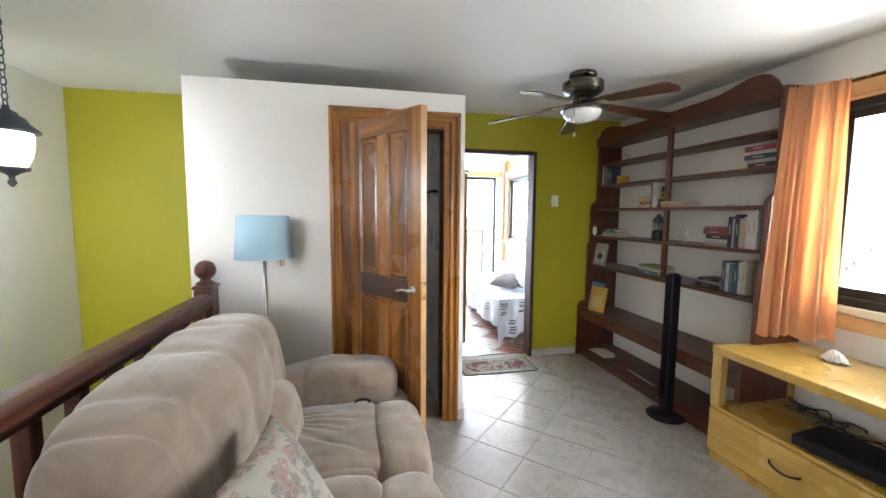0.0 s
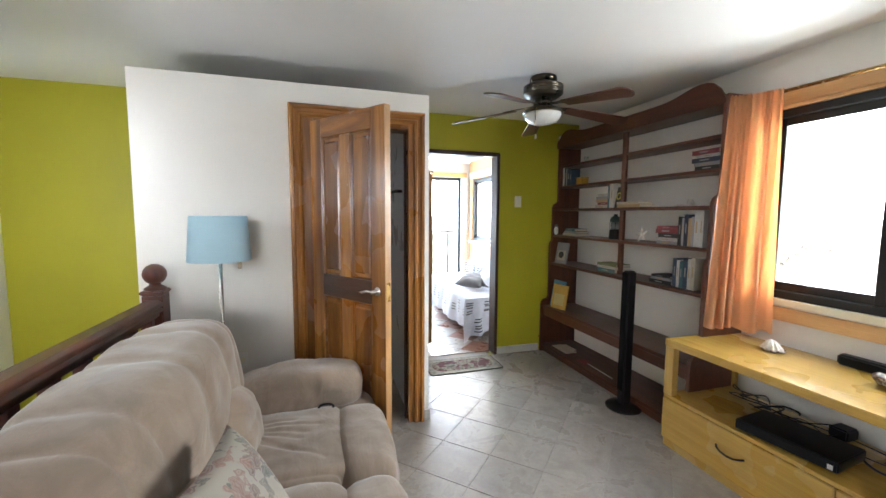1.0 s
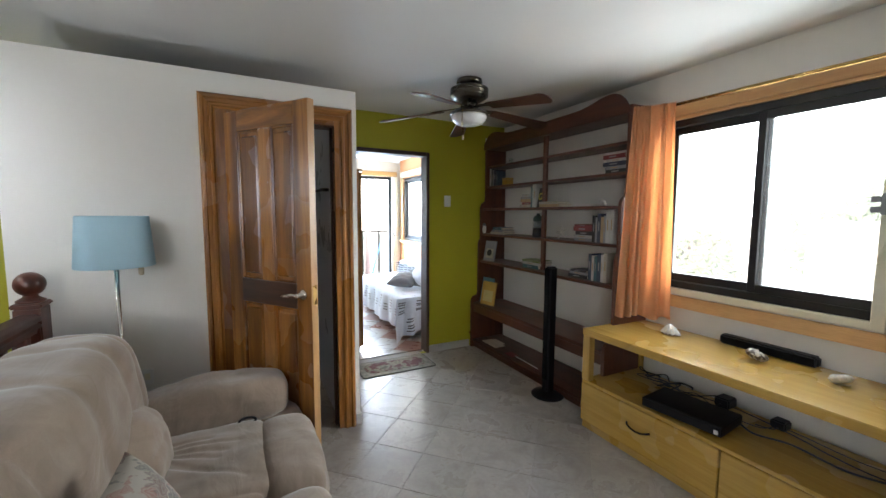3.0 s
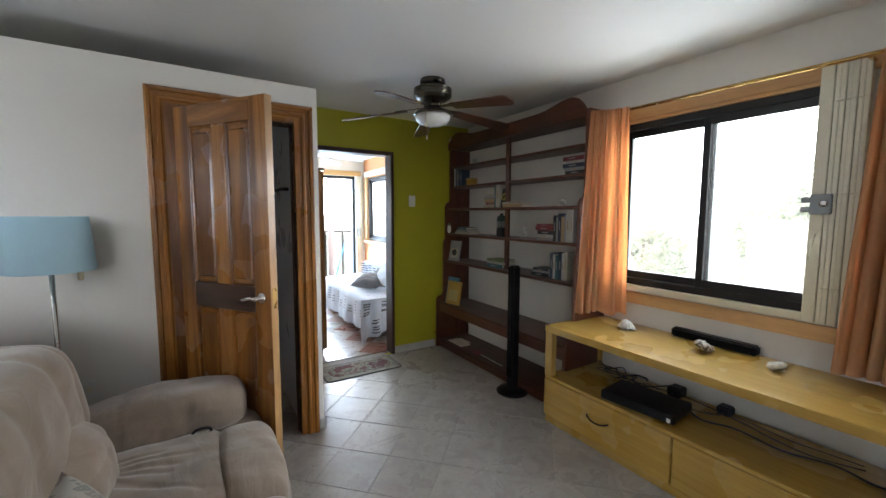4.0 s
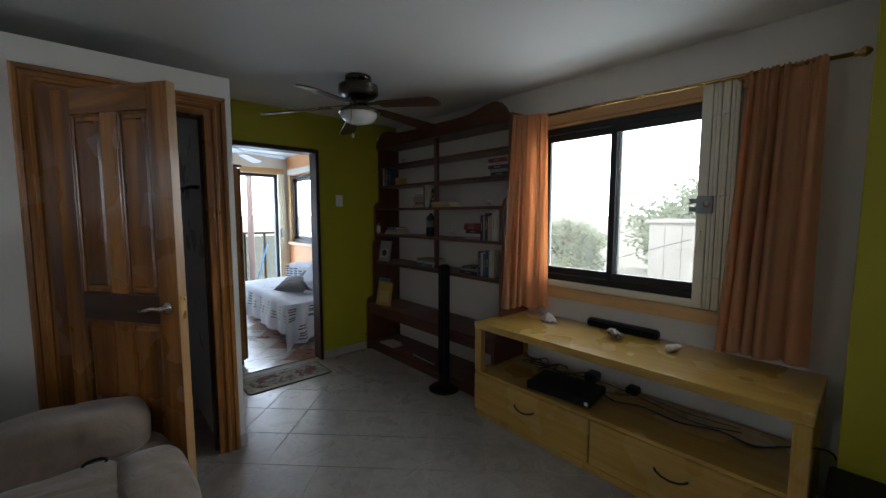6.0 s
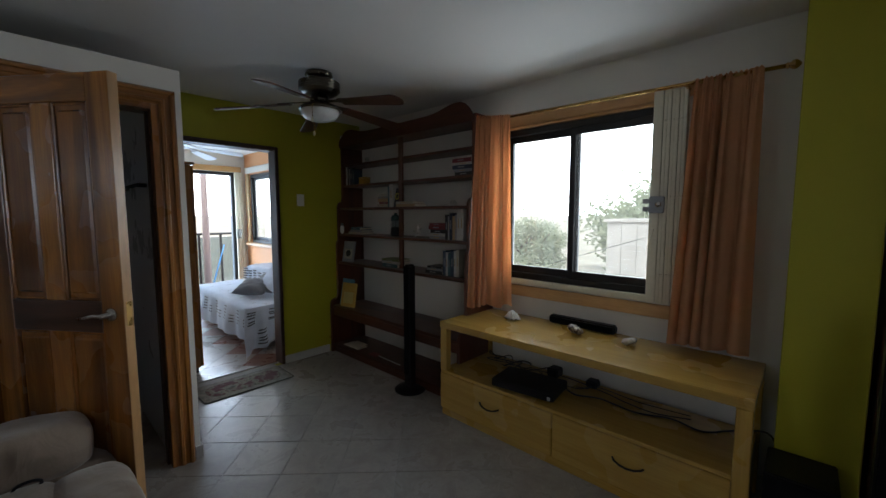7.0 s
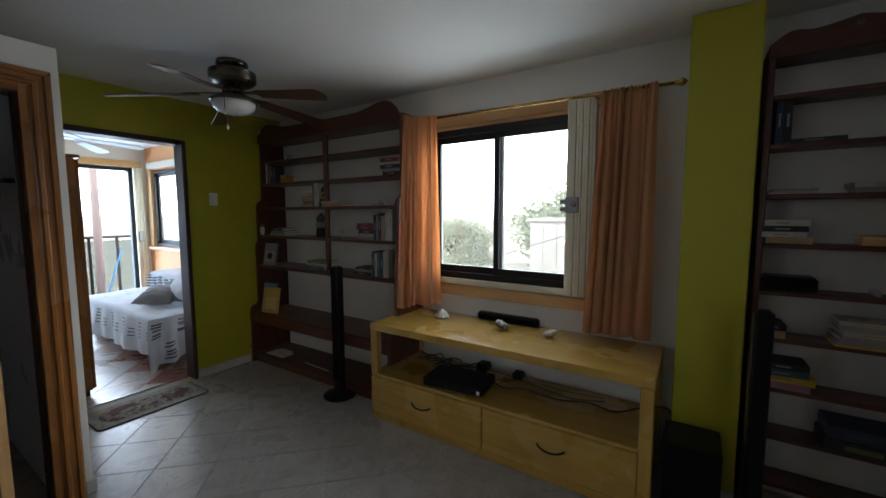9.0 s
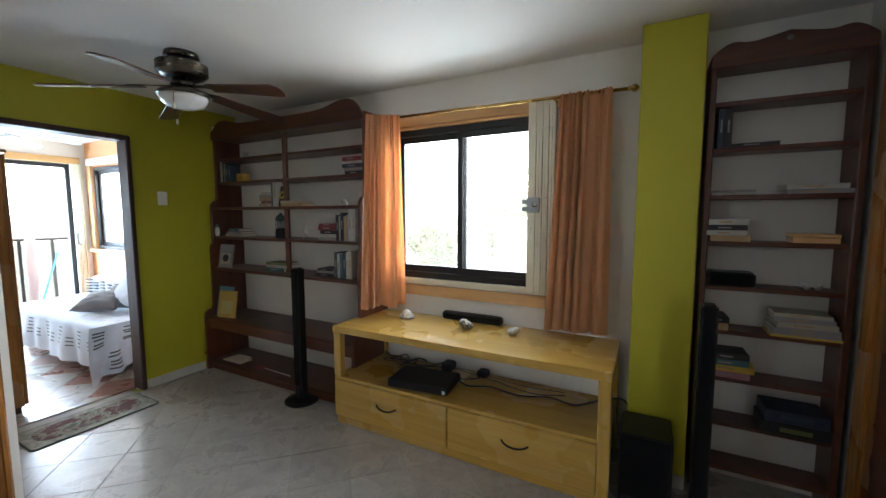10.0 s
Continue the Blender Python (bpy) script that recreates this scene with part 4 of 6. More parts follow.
def ceiling_fan(x, y, top, name, label, turn, R, metal, blade_mat, bowl=True, drop=0.0):
    f = thing(name, (x, y, top - 0.32), label, "fan")
    z = top - 0.001
    part("canopy", smooth(lathe([(0.0, z), (0.088, z), (0.092, z - 0.022), (0.070, z - 0.036), (0.0, z - 0.036)], (x, y, 0), 28)), metal, f)
    if drop:
        part("down_rod", smooth(lathe([(0.0, z - 0.036), (0.012, z - 0.036), (0.012, z - 0.04 - drop), (0.0, z - 0.04 - drop)], (x, y, 0), 12)), metal, f)
        z -= drop
    prof = [(0.0, z - 0.037), (0.070, z - 0.037), (0.098, z - 0.046), (0.118, z - 0.060)]
    for k in range(4):
        prof += [(0.122 + 0.004 * k, z - 0.062 - 0.015 * k), (0.134, z - 0.064 - 0.015 * k), (0.136, z - 0.072 - 0.015 * k), (0.126, z - 0.075 - 0.015 * k)]
    prof += [(0.124, z - 0.128), (0.100, z - 0.142), (0.080, z - 0.150), (0.0, z - 0.150)]
    part("motor", smooth(lathe(prof, (x, y, 0), 36)), metal, f, "ribbed motor housing")
    part("switch_housing", smooth(lathe([(0.0, z - 0.151), (0.060, z - 0.151), (0.064, z - 0.190), (0.05, z - 0.203), (0.0, z - 0.203)], (x, y, 0), 28)), metal, f)
    if bowl:
        part("light_rim", smooth(lathe([(0.0, z - 0.204), (0.075, z - 0.204), (0.112, z - 0.216), (0.136, z - 0.236), (0.138, z - 0.248), (0.0, z - 0.248)], (x, y, 0), 36)), metal, f)
        part("bowl", smooth(lathe([(0.127, z - 0.2485), (0.126, z - 0.262), (0.116, z - 0.285), (0.095, z - 0.304), (0.055, z - 0.316), (0.0, z - 0.320)], (x, y, 0), 36)), BOWL, f, "frosted white glass bowl")
    zb = z - 0.192
    for k in range(5):
        m = Matrix.Translation((x, y, zb)) @ Matrix.Rotation(radians(turn + 72 * k), 4, "Z") @ Matrix.Rotation(radians(6.0), 4, "Y") @ Matrix.Rotation(radians(-11), 4, "X")
        pts = []
        for i in range(9):
            t = i / 8
            pts.append((0.19 + (R - 0.24) * t, -(0.042 + 0.024 * t)))
        for i in range(9):
            a = -math.pi / 2 + math.pi * i / 8
            pts.append((R - 0.05 + 0.05 * math.cos(a), 0.066 * math.sin(a)))
        for i in range(9):
            t = 1 - i / 8
            pts.append((0.19 + (R - 0.24) * t, 0.042 + 0.024 * t))
        b = part("blade", soften(prism(pts, -0.004, 0.004, "z", m), 0.0015), blade_mat, f, "dark wooden fan blade" if bowl else "")
        part("blade_iron", soften(prism([(0.06, -0.016), (0.14, -0.014), (0.21, -0.034), (0.27, -0.022), (0.275, 0.022), (0.21, 0.034), (0.14, 0.014), (0.06, 0.016)], 0.0045, 0.010, "z", m), 0.001), metal, b)
    return f


FANW = wood("dark_fan_blade_wood", (0.045, 0.016, 0.008), (0.11, 0.042, 0.022), "x", 8, 0.3, 0.4)
fan = ceiling_fan(1.460, 2.553, 2.40, "ceiling_fan", "five-bladed ceiling fan with a pewter motor and glass bowl", -3.0, 0.675, PEWTER, FANW)
for dx, dy, lo in ((0.02, 0.075, 2.045), (-0.055, -0.05, 2.075)):
    c = part("pull_chain", smooth(tube([(1.460 + dx, 2.553 + dy, 2.205), (1.460 + dx * 2.1, 2.553 + dy * 2.1, 2.15), (1.460 + dx * 2.1, 2.553 + dy * 2.1, lo)], 0.0022, 6)), BRASS, fan)
    part("pull_knob", smooth(lathe([(0.0, lo + 0.004), (0.005, lo), (0.008, lo - 0.018), (0.006, lo - 0.03), (0.0, lo - 0.032)], (1.460 + dx * 2.1, 2.553 + dy * 2.1, 0), 12)), IVORY, c)

# ---- bookcases ----


def bookcase():
    b = thing("wall_bookcase", (2.40, 2.81, 0), "tall red-brown wooden bookcase with a wavy crest", "bookcase")
    y0, y1, back = 1.905, 3.698, 2.597
    side = [(back, 0.0), (2.175, 0.0), (2.175, 0.50), (2.182, 0.535), (2.205, 0.56), (2.245, 0.568), (2.258, 0.60), (2.258, 1.13), (2.268, 1.17), (2.282, 1.18), (2.282, 1.53),
            (2.300, 1.565), (2.335, 1.585), (2.342, 1.62), (2.342, 2.17), (2.350, 2.195), (back, 2.195)]
    for a, c in ((y0, y0 + 0.030), (y1 - 0.030, y1)):
        part("side_panel", soften(prism(side, a, c, "y"), 0.003), RED["z"], b, "stepped side panel")
    ym = 2.765
    part("divider", soften(boxes((2.352, 2.380, ym - 0.022, ym + 0.022, 0.957, 2.13)), 0.003), RED["z"], b, "upright post between the shelves")
    for z, xf, t in ((1.960, 2.36, 0.022), (1.750, 2.352, 0.022), (1.515, 2.300, 0.022), (1.245, 2.292, 0.022), (0.955, 2.275, 0.026)):
        for a, c in ((y0 + 0.0305, ym - 0.0005), (ym + 0.0005, y1 - 0.0305)):
            part("shelf", soften(boxes((xf, back - 0.02, a, c, z - t, z)), 0.003), RED["y"], b)
    part("shelf", soften(boxes((2.19, back - 0.02, y0 + 0.0305, y1 - 0.0305, 0.472, 0.500)), 0.004), RED["y"], b, "deep lower shelf")
    part("apron", soften(boxes((2.200, 2.222, y0 + 0.0305, y1 - 0.0305, 0.395, 0.4715)), 0.003), RED["y"], b)
    part("shelf", soften(boxes((2.185, back - 0.02, y0 + 0.0305, y1 - 0.0305, 0.062, 0.090)), 0.004), RED["y"], b, "bottom shelf")
    part("plinth", soften(boxes((2.21, 2.232, y0 + 0.0305, y1 - 0.0305, 0.0, 0.0615)), 0.003), RED["y"], b)
    crest = [(y1 - 0.001, 2.135), (y1 - 0.001, 2.20)]
    for k in range(1, 40):
        t = k / 40
        y = y1 + (y0 - y1) * t
        s = abs(2 * t - 1)
        hump = math.exp(-((s - 0.80) / 0.19) ** 2)
        z = 2.245 + 0.050 * hump - (0.075 * ((s - 0.88) / 0.12) ** 1.3 if s > 0.88 else 0)
        crest.append((y, z))
    crest += [(y0 + 0.001, 2.165), (y0 + 0.001, 2.135)]
    part("crest", soften(prism(crest, 2.324, 2.3415, "x"), 0.003), RED["y"], b, "wavy carved crest board")
    part("top_board", soften(boxes((2.343, back - 0.02, y0 + 0.0305, y1 - 0.0305, 2.135, 2.157)), 0.003), RED["y"], b)
    return b


bookcase()


def side_bookcase():
    b = thing("narrow_bookcase", (2.5, -0.47, 0), "tall narrow dark red-brown bookcase beside the column", "bookcase")
    y0, y1, back, xf = -0.765, -0.180, 2.597, 2.415
    for a, c in ((y0, y0 + 0.028), (y1 - 0.028, y1)):
        part("side_panel", soften(boxes((xf, back, a, c, 0.0, 2.205)), 0.004), RED["z"], b)
    for z in (1.990, 1.769, 1.540, 1.311, 1.087, 0.862, 0.618, 0.380, 0.142):
        part("shelf", soften(boxes((xf + 0.004, back - 0.02, y0 + 0.0285, y1 - 0.0285, z - 0.022, z)), 0.003), RED["y"], b)
    crest = [(y1, 2.150), (y1, 2.205)]
    for k in range(1, 30):
        t = k / 30
        s = abs(2 * t - 1)
        crest.append((y1 + (y0 - y1) * t, 2.230 + 0.045 * (1 - s) ** 1.5 + 0.022 * math.exp(-((s - 0.72) / 0.16) ** 2) - (0.02 * (s - 0.85) / 0.15 if s > 0.85 else 0)))
    crest += [(y0, 2.205), (y0, 2.150)]
    part("crest", soften(prism(crest, xf - 0.016, xf - 0.001, "x"), 0.003), RED["y"], b, "wavy crest board")
    part("crest_rosette", smooth(lathe([(0.0, -0.005), (0.010, -0.004), (0.013, 0.0)], (xf - 0.0165, -0.47, 2.240), 16, "x")), STEEL, b, "small metal rosette")
    part("top_board", soften(boxes((xf + 0.001, back - 0.02, y0 + 0.0285, y1 - 0.0285, 2.15, 2.172)), 0.003), RED["y"], b)


side_bookcase()


def alcove_door():
    d = thing("door_3", (2.0, -0.80, 0), "closed honey-brown wooden door in its casing", "door", kind=S)
    for x0, x1 in ((2.27, 2.365), (1.42, 1.515)):
        part("casing", soften(boxes((x0, x1, -0.7995, -0.770, 0.001, 2.10)), 0.005, 2), HONEY["z"], d, "honey-brown casing")
    part("casing_head", soften(boxes((1.5155, 2.2695, -0.7995, -0.770, 2.02, 2.10)), 0.005, 2), HONEY["x"], d)
    lf = part("leaf", soften(boxes((1.516, 2.269, -0.7995, -0.785, 0.008, 2.018)), 0.003), HONEY["z"], d)
    for z0, z1 in ((0.18, 0.90), (1.08, 1.86)):
        for x0, x1 in ((1.60, 1.86), (1.93, 2.19)):
            part("raised_panel", soften(boxes((x0, x1, -0.7848, -0.777, z0, z1)), 0.005), RED["z"], lf)
    part("door_handle", smooth(joined(lathe([(0.0, 0.0), (0.026, 0.0), (0.024, 0.008), (0.010, 0.012), (0.010, 0.04), (0.0, 0.04)], (1.57, -0.785, 1.02), 16, "y"), tube([(1.57, -0.747, 1.02), (1.68, -0.745, 1.015)], 0.009))), BLACK, lf, "black lever handle")


alcove_door()

# ---- media cabinet and what stands on it ----


def media_cabinet():
    c = thing("media_cabinet", (2.30, 1.06, 0), "yellow pine media cabinet with an open shelf and two drawers", "cabinet")
    x0, x1, y0, y1, h = 2.022, 2.585, 0.186, 1.955, 0.688
    part("top", soften(boxes((x0 - 0.004, x1, y0 - 0.002, y1 + 0.002, h - 0.046, h)), 0.004, 2), PINE["y"], c, "glossy pine top")
    part("back_rail", soften(boxes((x1 - 0.04, x1 - 0.015, y0 + 0.0605, y1 - 0.0605, h - 0.09, h - 0.0465)), 0.003), PINE["y"], c)
    for a, b in ((y0, y0 + 0.06), (y1 - 0.06, y1)):
        part("leg", soften(boxes((x0, x0 + 0.05, a, b, 0.336 if a > 1 else 0.0005, h - 0.0465)), 0.004), PINE["z"], c)
        part("leg", soften(boxes((x1 - 0.05, x1, a, b, 0.0, h - 0.0465)), 0.004), PINE["z"], c)
        part("side_panel", soften(boxes((x0 + 0.051, x1 - 0.0505, a + 0.012, b - 0.012, 0.015, 0.3345)), 0.003), PINE["x"], c)
    part("shelf", soften(boxes((x0 + 0.002, x1 - 0.051, y0 + 0.0605, y1 - 0.004, 0.3148, 0.3355)), 0.003), PINE["y"], c, "open pine shelf")
    part("plinth", soften(boxes((x0 + 0.006, x0 + 0.026, y0 + 0.0605, y1 - 0.012, 0.001, 0.050)), 0.003), PINE["y"], c)
    part("bottom", soften(boxes((x0 + 0.03, x1 - 0.06, y0 + 0.05, y1 - 0.05, 0.03, 0.05)), 0.002), PINE["y"], c)
    ym = 1.077
    for a, b in ((y0 + 0.0615, ym - 0.003), (ym + 0.003, y1 - 0.002)):
        d = part("drawer", soften(boxes((x0 - 0.002, x0 + 0.018, a, b, 0.053, 0.312)), 0.004, 2), PINE["y"], c, "plain pine drawer front")
        yc = (a + b) / 2
        pts = [(x0 - 0.002, yc - 0.075, 0.205), (x0 - 0.018, yc - 0.062, 0.200), (x0 - 0.024, yc - 0.035, 0.190), (x0 - 0.026, yc, 0.186), (x0 - 0.024, yc + 0.035, 0.190), (x0 - 0.018, yc + 0.062, 0.200), (x0 - 0.002, yc + 0.075, 0.205)]
        part("handle", smooth(tube(pts, 0.0052)), BLACK, d, "curved black bar handle")
    part("back", soften(boxes((x1 - 0.012, x1 - 0.002, y0 + 0.0605, y1 - 0.0605, 0.05, 0.3)), 0.001), PINE["y"], c)


media_cabinet()


def soundbar():
    s = thing("soundbar", (2.55, 1.145, 0.685), "slim black soundbar lying on the pine cabinet", "speaker")
    part("body", soften(boxes((2.523, 2.580, 0.920, 1.372, 0.6885, 0.744)), 0.010, 3), BLACK, s)
    part("grille", soften(boxes((2.5205, 2.5235, 0.933, 1.359, 0.697, 0.733)), 0.001), MATTE, s)


soundbar()


def seashell(x, y, z, s, turn, material, label, spiky=0.0, seed=0, tip=62):
    """A coiled shell: a tapering spiral tube."""
    bm = bmesh.new()
    rings = []
    n = 44
    for i in range(n):
        t = i / (n - 1)
        a = t * 2 * math.pi * 2.6
        rad = s * 0.55 * (1 - t) ** 1.1
        r = s * (0.50 * (1 - t) ** 1.1 + 0.02)
        c = Vector((rad * math.cos(a), rad * math.sin(a), 0))
        up = Vector((0, 0, s * (0.55 * t + 0.38 * (1 - t))))
        ring = []
        for k in range(12):
            b = 2 * math.pi * k / 12
            d = Vector((math.cos(a) * math.cos(b), math.sin(a) * math.cos(b), math.sin(b) * 0.8))
            kk = 1 + spiky * (1 if (i % 5 == 0 and k % 3 == 0) else 0) + 0.10 * noise.noise(Vector((i * 0.4, k * 0.7, seed)))
            ring.append(bm.verts.new(c + up + d * r * kk))
        rings.append(ring)
    for a, b in zip(rings, rings[1:]):
        for k in range(12):
            bm.faces.new((a[k], a[(k + 1) % 12], b[(k + 1) % 12], b[k]))
    bm.faces.new(rings[0])
    bm.faces.new(rings[-1])
    m = Matrix.Rotation(radians(turn), 4, "Z") @ Matrix.Rotation(radians(tip), 4, "X")
    bmesh.ops.transform(bm, matrix=m, verts=bm.verts)
    lo = min(v.co.z for v in bm.verts)
    bmesh.ops.translate(bm, verts=bm.verts, vec=(x, y, z - lo + 0.0005))
    return single("seashell", smooth(bm), material, label, "shell")


def clam(x, y, z):
    s = thing("seashell", (x, y, z), "grey-white ribbed clam shell lying half open on the cabinet", "shell", "")
    for name, tilt, zz, up in (("lower_half", -4, 0.006, -0.006), ("upper_half", 10, 0.010, 0.058)):
        bm = bmesh.new()
        rings = []
        for i in range(13):
            r = 0.03 + 0.97 * i / 12
            ring = []
            for k in range(48):
                a = 2 * math.pi * k / 48
                rr = r * (1 + 0.07 * math.cos(12 * a) * r + 0.10 * math.cos(a))
                h = up * (1 - r ** 1.7) + 0.0035 * math.cos(12 * a) * r + 0.002 * math.sin(26 * r)
                ring.append(bm.verts.new((rr * math.cos(a) * 0.046 - 0.016 * (1 - r), rr * math.sin(a) * 0.058, h + 0.003 * noise.noise(Vector((rr * 3 * math.cos(a), rr * 3 * math.sin(a), up * 50))))))
            rings.append(ring)
        for a, b in zip(rings, rings[1:]):
            for k in range(48):
                bm.faces.new((a[k], a[(k + 1) % 48], b[(k + 1) % 48], b[k]))
        under = [[bm.verts.new(v.co - Vector((0, 0, 0.003))) for v in ring] for ring in rings]
        for a, b in zip(under, under[1:]):
            for k in range(48):
                bm.faces.new((a[k], b[k], b[(k + 1) % 48], a[(k + 1) % 48]))
        for k in range(48):
            bm.faces.new((rings[-1][k], rings[-1][(k + 1) % 48], under[-1][(k + 1) % 48], under[-1][k]))
        bm.faces.new(rings[0])
        bm.faces.new(list(reversed(under[0])))
        m = Matrix.Translation((x, y, z + zz)) @ Matrix.Rotation(radians(tilt), 4, "Y")
        bmesh.ops.transform(bm, matrix=m, verts=bm.verts)
        lo = min(v.co.z for v in bm.verts)
        if up < 0:
            bmesh.ops.translate(bm, verts=bm.verts, vec=(0, 0, z - lo + 0.0005))
        part(name, smooth(bm), SHELL if up > 0 else SHELLD, s)


clam(2.405, 1.60, 0.688)
seashell(2.375, 1.112, 0.688, 0.058, 40, SHELLD, "brown and white mottled turban shell on the cabinet", 0.25, 1, 20)
seashell(2.395, 0.786, 0.688, 0.048, 150, SHELL, "pale spiral conch shell on the cabinet", 0.16, 2, 28)


def dvd_player():
    d = thing("disc_player", (2.18, 1.32, 0.3355), "flat black disc player on the cabinet shelf", "player")
    m = Matrix.Translation((2.180, 1.320, 0.336)) @ Matrix.Rotation(radians(6.5), 4, "Z")
    part("body", soften(boxes((-0.125, 0.125, -0.205, 0.205, 0.008, 0.060), m=m), 0.005, 2), BLACK, d)
    part("front_panel", soften(boxes((-0.1285, -0.1255, -0.20, 0.20, 0.012, 0.054), m=m), 0.001), BLACK, d)
    part("display", soften(boxes((-0.1300, -0.1287, -0.190, -0.170, 0.018, 0.040), m=m), 0.0005), PLATE, d, "small white mark")
    for a in (-0.17, 0.17):
        part("foot", lathe([(0.0, 0.0), (0.014, 0.0), (0.014, 0.009), (0.0, 0.009)], m @ Vector((-0.09, a, 0)), 10), BLACK, d)


dvd_player()


def cable_run(pts, r, name, label):
    """A lying cable through loose points, smoothed."""
    p = [Vector(q) for q in pts]
    out = []
    for i in range(len(p) - 1):
        a, b, c, d = p[max(i - 1, 0)], p[i], p[i + 1], p[min(i + 2, len(p) - 1)]
        for k in range(7):
            t = k / 7
            out.append(0.5 * (2 * b + (c - a) * t + (2 * a - 5 * b + 4 * c - d) * t * t + (3 * b - a - 3 * c + d) * t ** 3))
    out.append(p[-1])
    return single(name, smooth(tube(out, r, 7)), CABLE, label, "cable")


rc = random.Random(4)
for k in range(2):
    cable_run([(2.40 + rc.uniform(-0.05, 0.07), 1.72 - 0.15 * j + rc.uniform(-0.05, 0.05) - 0.05 * k, 0.340 + 0.004 * k + rc.uniform(0, 0.012)) for j in range(9 if k < 3 else 7)], 0.0025 + 0.0008 * (k % 2), "cable", "thin black cable lying on the cabinet shelf")
cable_run([(2.36, 1.18, 0.343), (2.28, 1.06, 0.343), (2.33, 0.92, 0.343), (2.30, 0.72, 0.343), (2.36, 0.55, 0.343), (2.33, 0.40, 0.343), (2.45, 0.28, 0.343), (2.5, 0.14, 0.35), (2.47, 0.10, 0.15), (2.45, 0.09, 0.012)], 0.005, "cable", "black cable running off the cabinet shelf")
# a tangle behind the player
for k in range(4):
    y, x = 1.80 - 0.03 * k, 2.40 + 0.015 * (k % 4)
    pts = []
    for j in range(8):
        pts.append((x + rc.uniform(-0.05, 0.06), y, 0.342 + 0.006 * (k % 3) + (0.045 * rc.random() if 0 < j < 7 else 0)))
        y -= rc.uniform(0.04, 0.14) if j % 3 else -rc.uniform(0.0, 0.05)
    cable_run(pts, 0.0035 + 0.0007 * (k % 3), "cable", "black cable tangled behind the disc player")
pa2 = thing("power_adapter", (2.46, 1.30, 0.336), "black power adapter lying behind the disc player", "adapter")
part("body", soften(boxes((2.43, 2.52, 1.25, 1.33, 0.3365, 0.395)), 0.008, 2), BLACK, pa2)
part("cord", smooth(tube([(2.43, 1.29, 0.36), (2.40, 1.31, 0.350), (2.38, 1.36, 0.342)], 0.003)), CABLE, pa2)
pa = thing("power_adapter", (2.47, 1.02, 0.336), "black power adapter lying among the cables", "adapter")
part("body", soften(boxes((2.44, 2.51, 0.99, 1.06, 0.3365, 0.385)), 0.008, 2), BLACK, pa)
part("cord", smooth(tube([(2.44, 1.02, 0.35), (2.41, 1.03, 0.345), (2.39, 1.10, 0.342)], 0.003)), CABLE, pa)


def tower(x, y, label):
    s = thing("tower_speaker", (x, y, 0), label, "speaker", "pair of tower speakers")
    part("base", smooth(lathe([(0.0, 0.001), (0.128, 0.001), (0.130, 0.010), (0.122, 0.018), (0.05, 0.030), (0.0, 0.032)], (x, y, 0), 36)), BLACK, s, "round glossy base")
    part("column", soften(boxes((x - 0.040, x + 0.040, y - 0.034, y + 0.034, 0.030, 1.045)), 0.012, 3), BLACK, s)
    part("grille", soften(boxes((x - 0.0435, x - 0.0405, y - 0.026, y + 0.026, 0.14, 1.035)), 0.001), MATTE, s)


tower(2.135, 2.405, "slim black tower speaker on a round base by the bookcase")
tower(2.135, -0.195, "slim black tower speaker before the narrow bookcase")


def subwoofer():
    s = thing("subwoofer", (2.22, 0.04, 0), "black subwoofer box on the floor by the column", "speaker")
    part("body", soften(boxes((2.085, 2.335, -0.085, 0.145, 0.012, 0.375)), 0.006, 2), BLACK, s)
    part("grille", soften(boxes((2.078, 2.0845, -0.075, 0.135, 0.06, 0.365)), 0.002), MATTE, s)
    for a in (-0.06, 0.12):
        part("foot", lathe([(0.0, 0.001), (0.015, 0.001), (0.015, 0.013), (0.0, 0.013)], (2.11, a, 0), 10), BLACK, s)


subwoofer()

# ---- books and small things on the shelves ----
COVERS = {}


def cover(c):
    if c not in COVERS:
        COVERS[c] = plain("book_cover", c, 0.5, var=0.12, big=14, fine=120, bump=0.08)
    return COVERS[c]


CR, NV, BK, WH, TE, RD, TN, GR, YE, BL, PK, OL = ((0.46, 0.42, 0.33), (0.022, 0.030, 0.060), (0.015, 0.015, 0.018), (0.50, 0.49, 0.46), (0.05, 0.13, 0.15), (0.20, 0.03, 0.035),
                                              (0.42, 0.29, 0.15), (0.28, 0.28, 0.29), (0.65, 0.45, 0.05), (0.035, 0.060, 0.095), (0.42, 0.18, 0.24), (0.16, 0.20, 0.06))
WORDS = {BK: "black", NV: "navy", WH: "white", CR: "cream", TE: "teal", RD: "dark red", TN: "tan", GR: "grey", YE: "yellow", BL: "blue", PK: "pink", OL: "olive"}


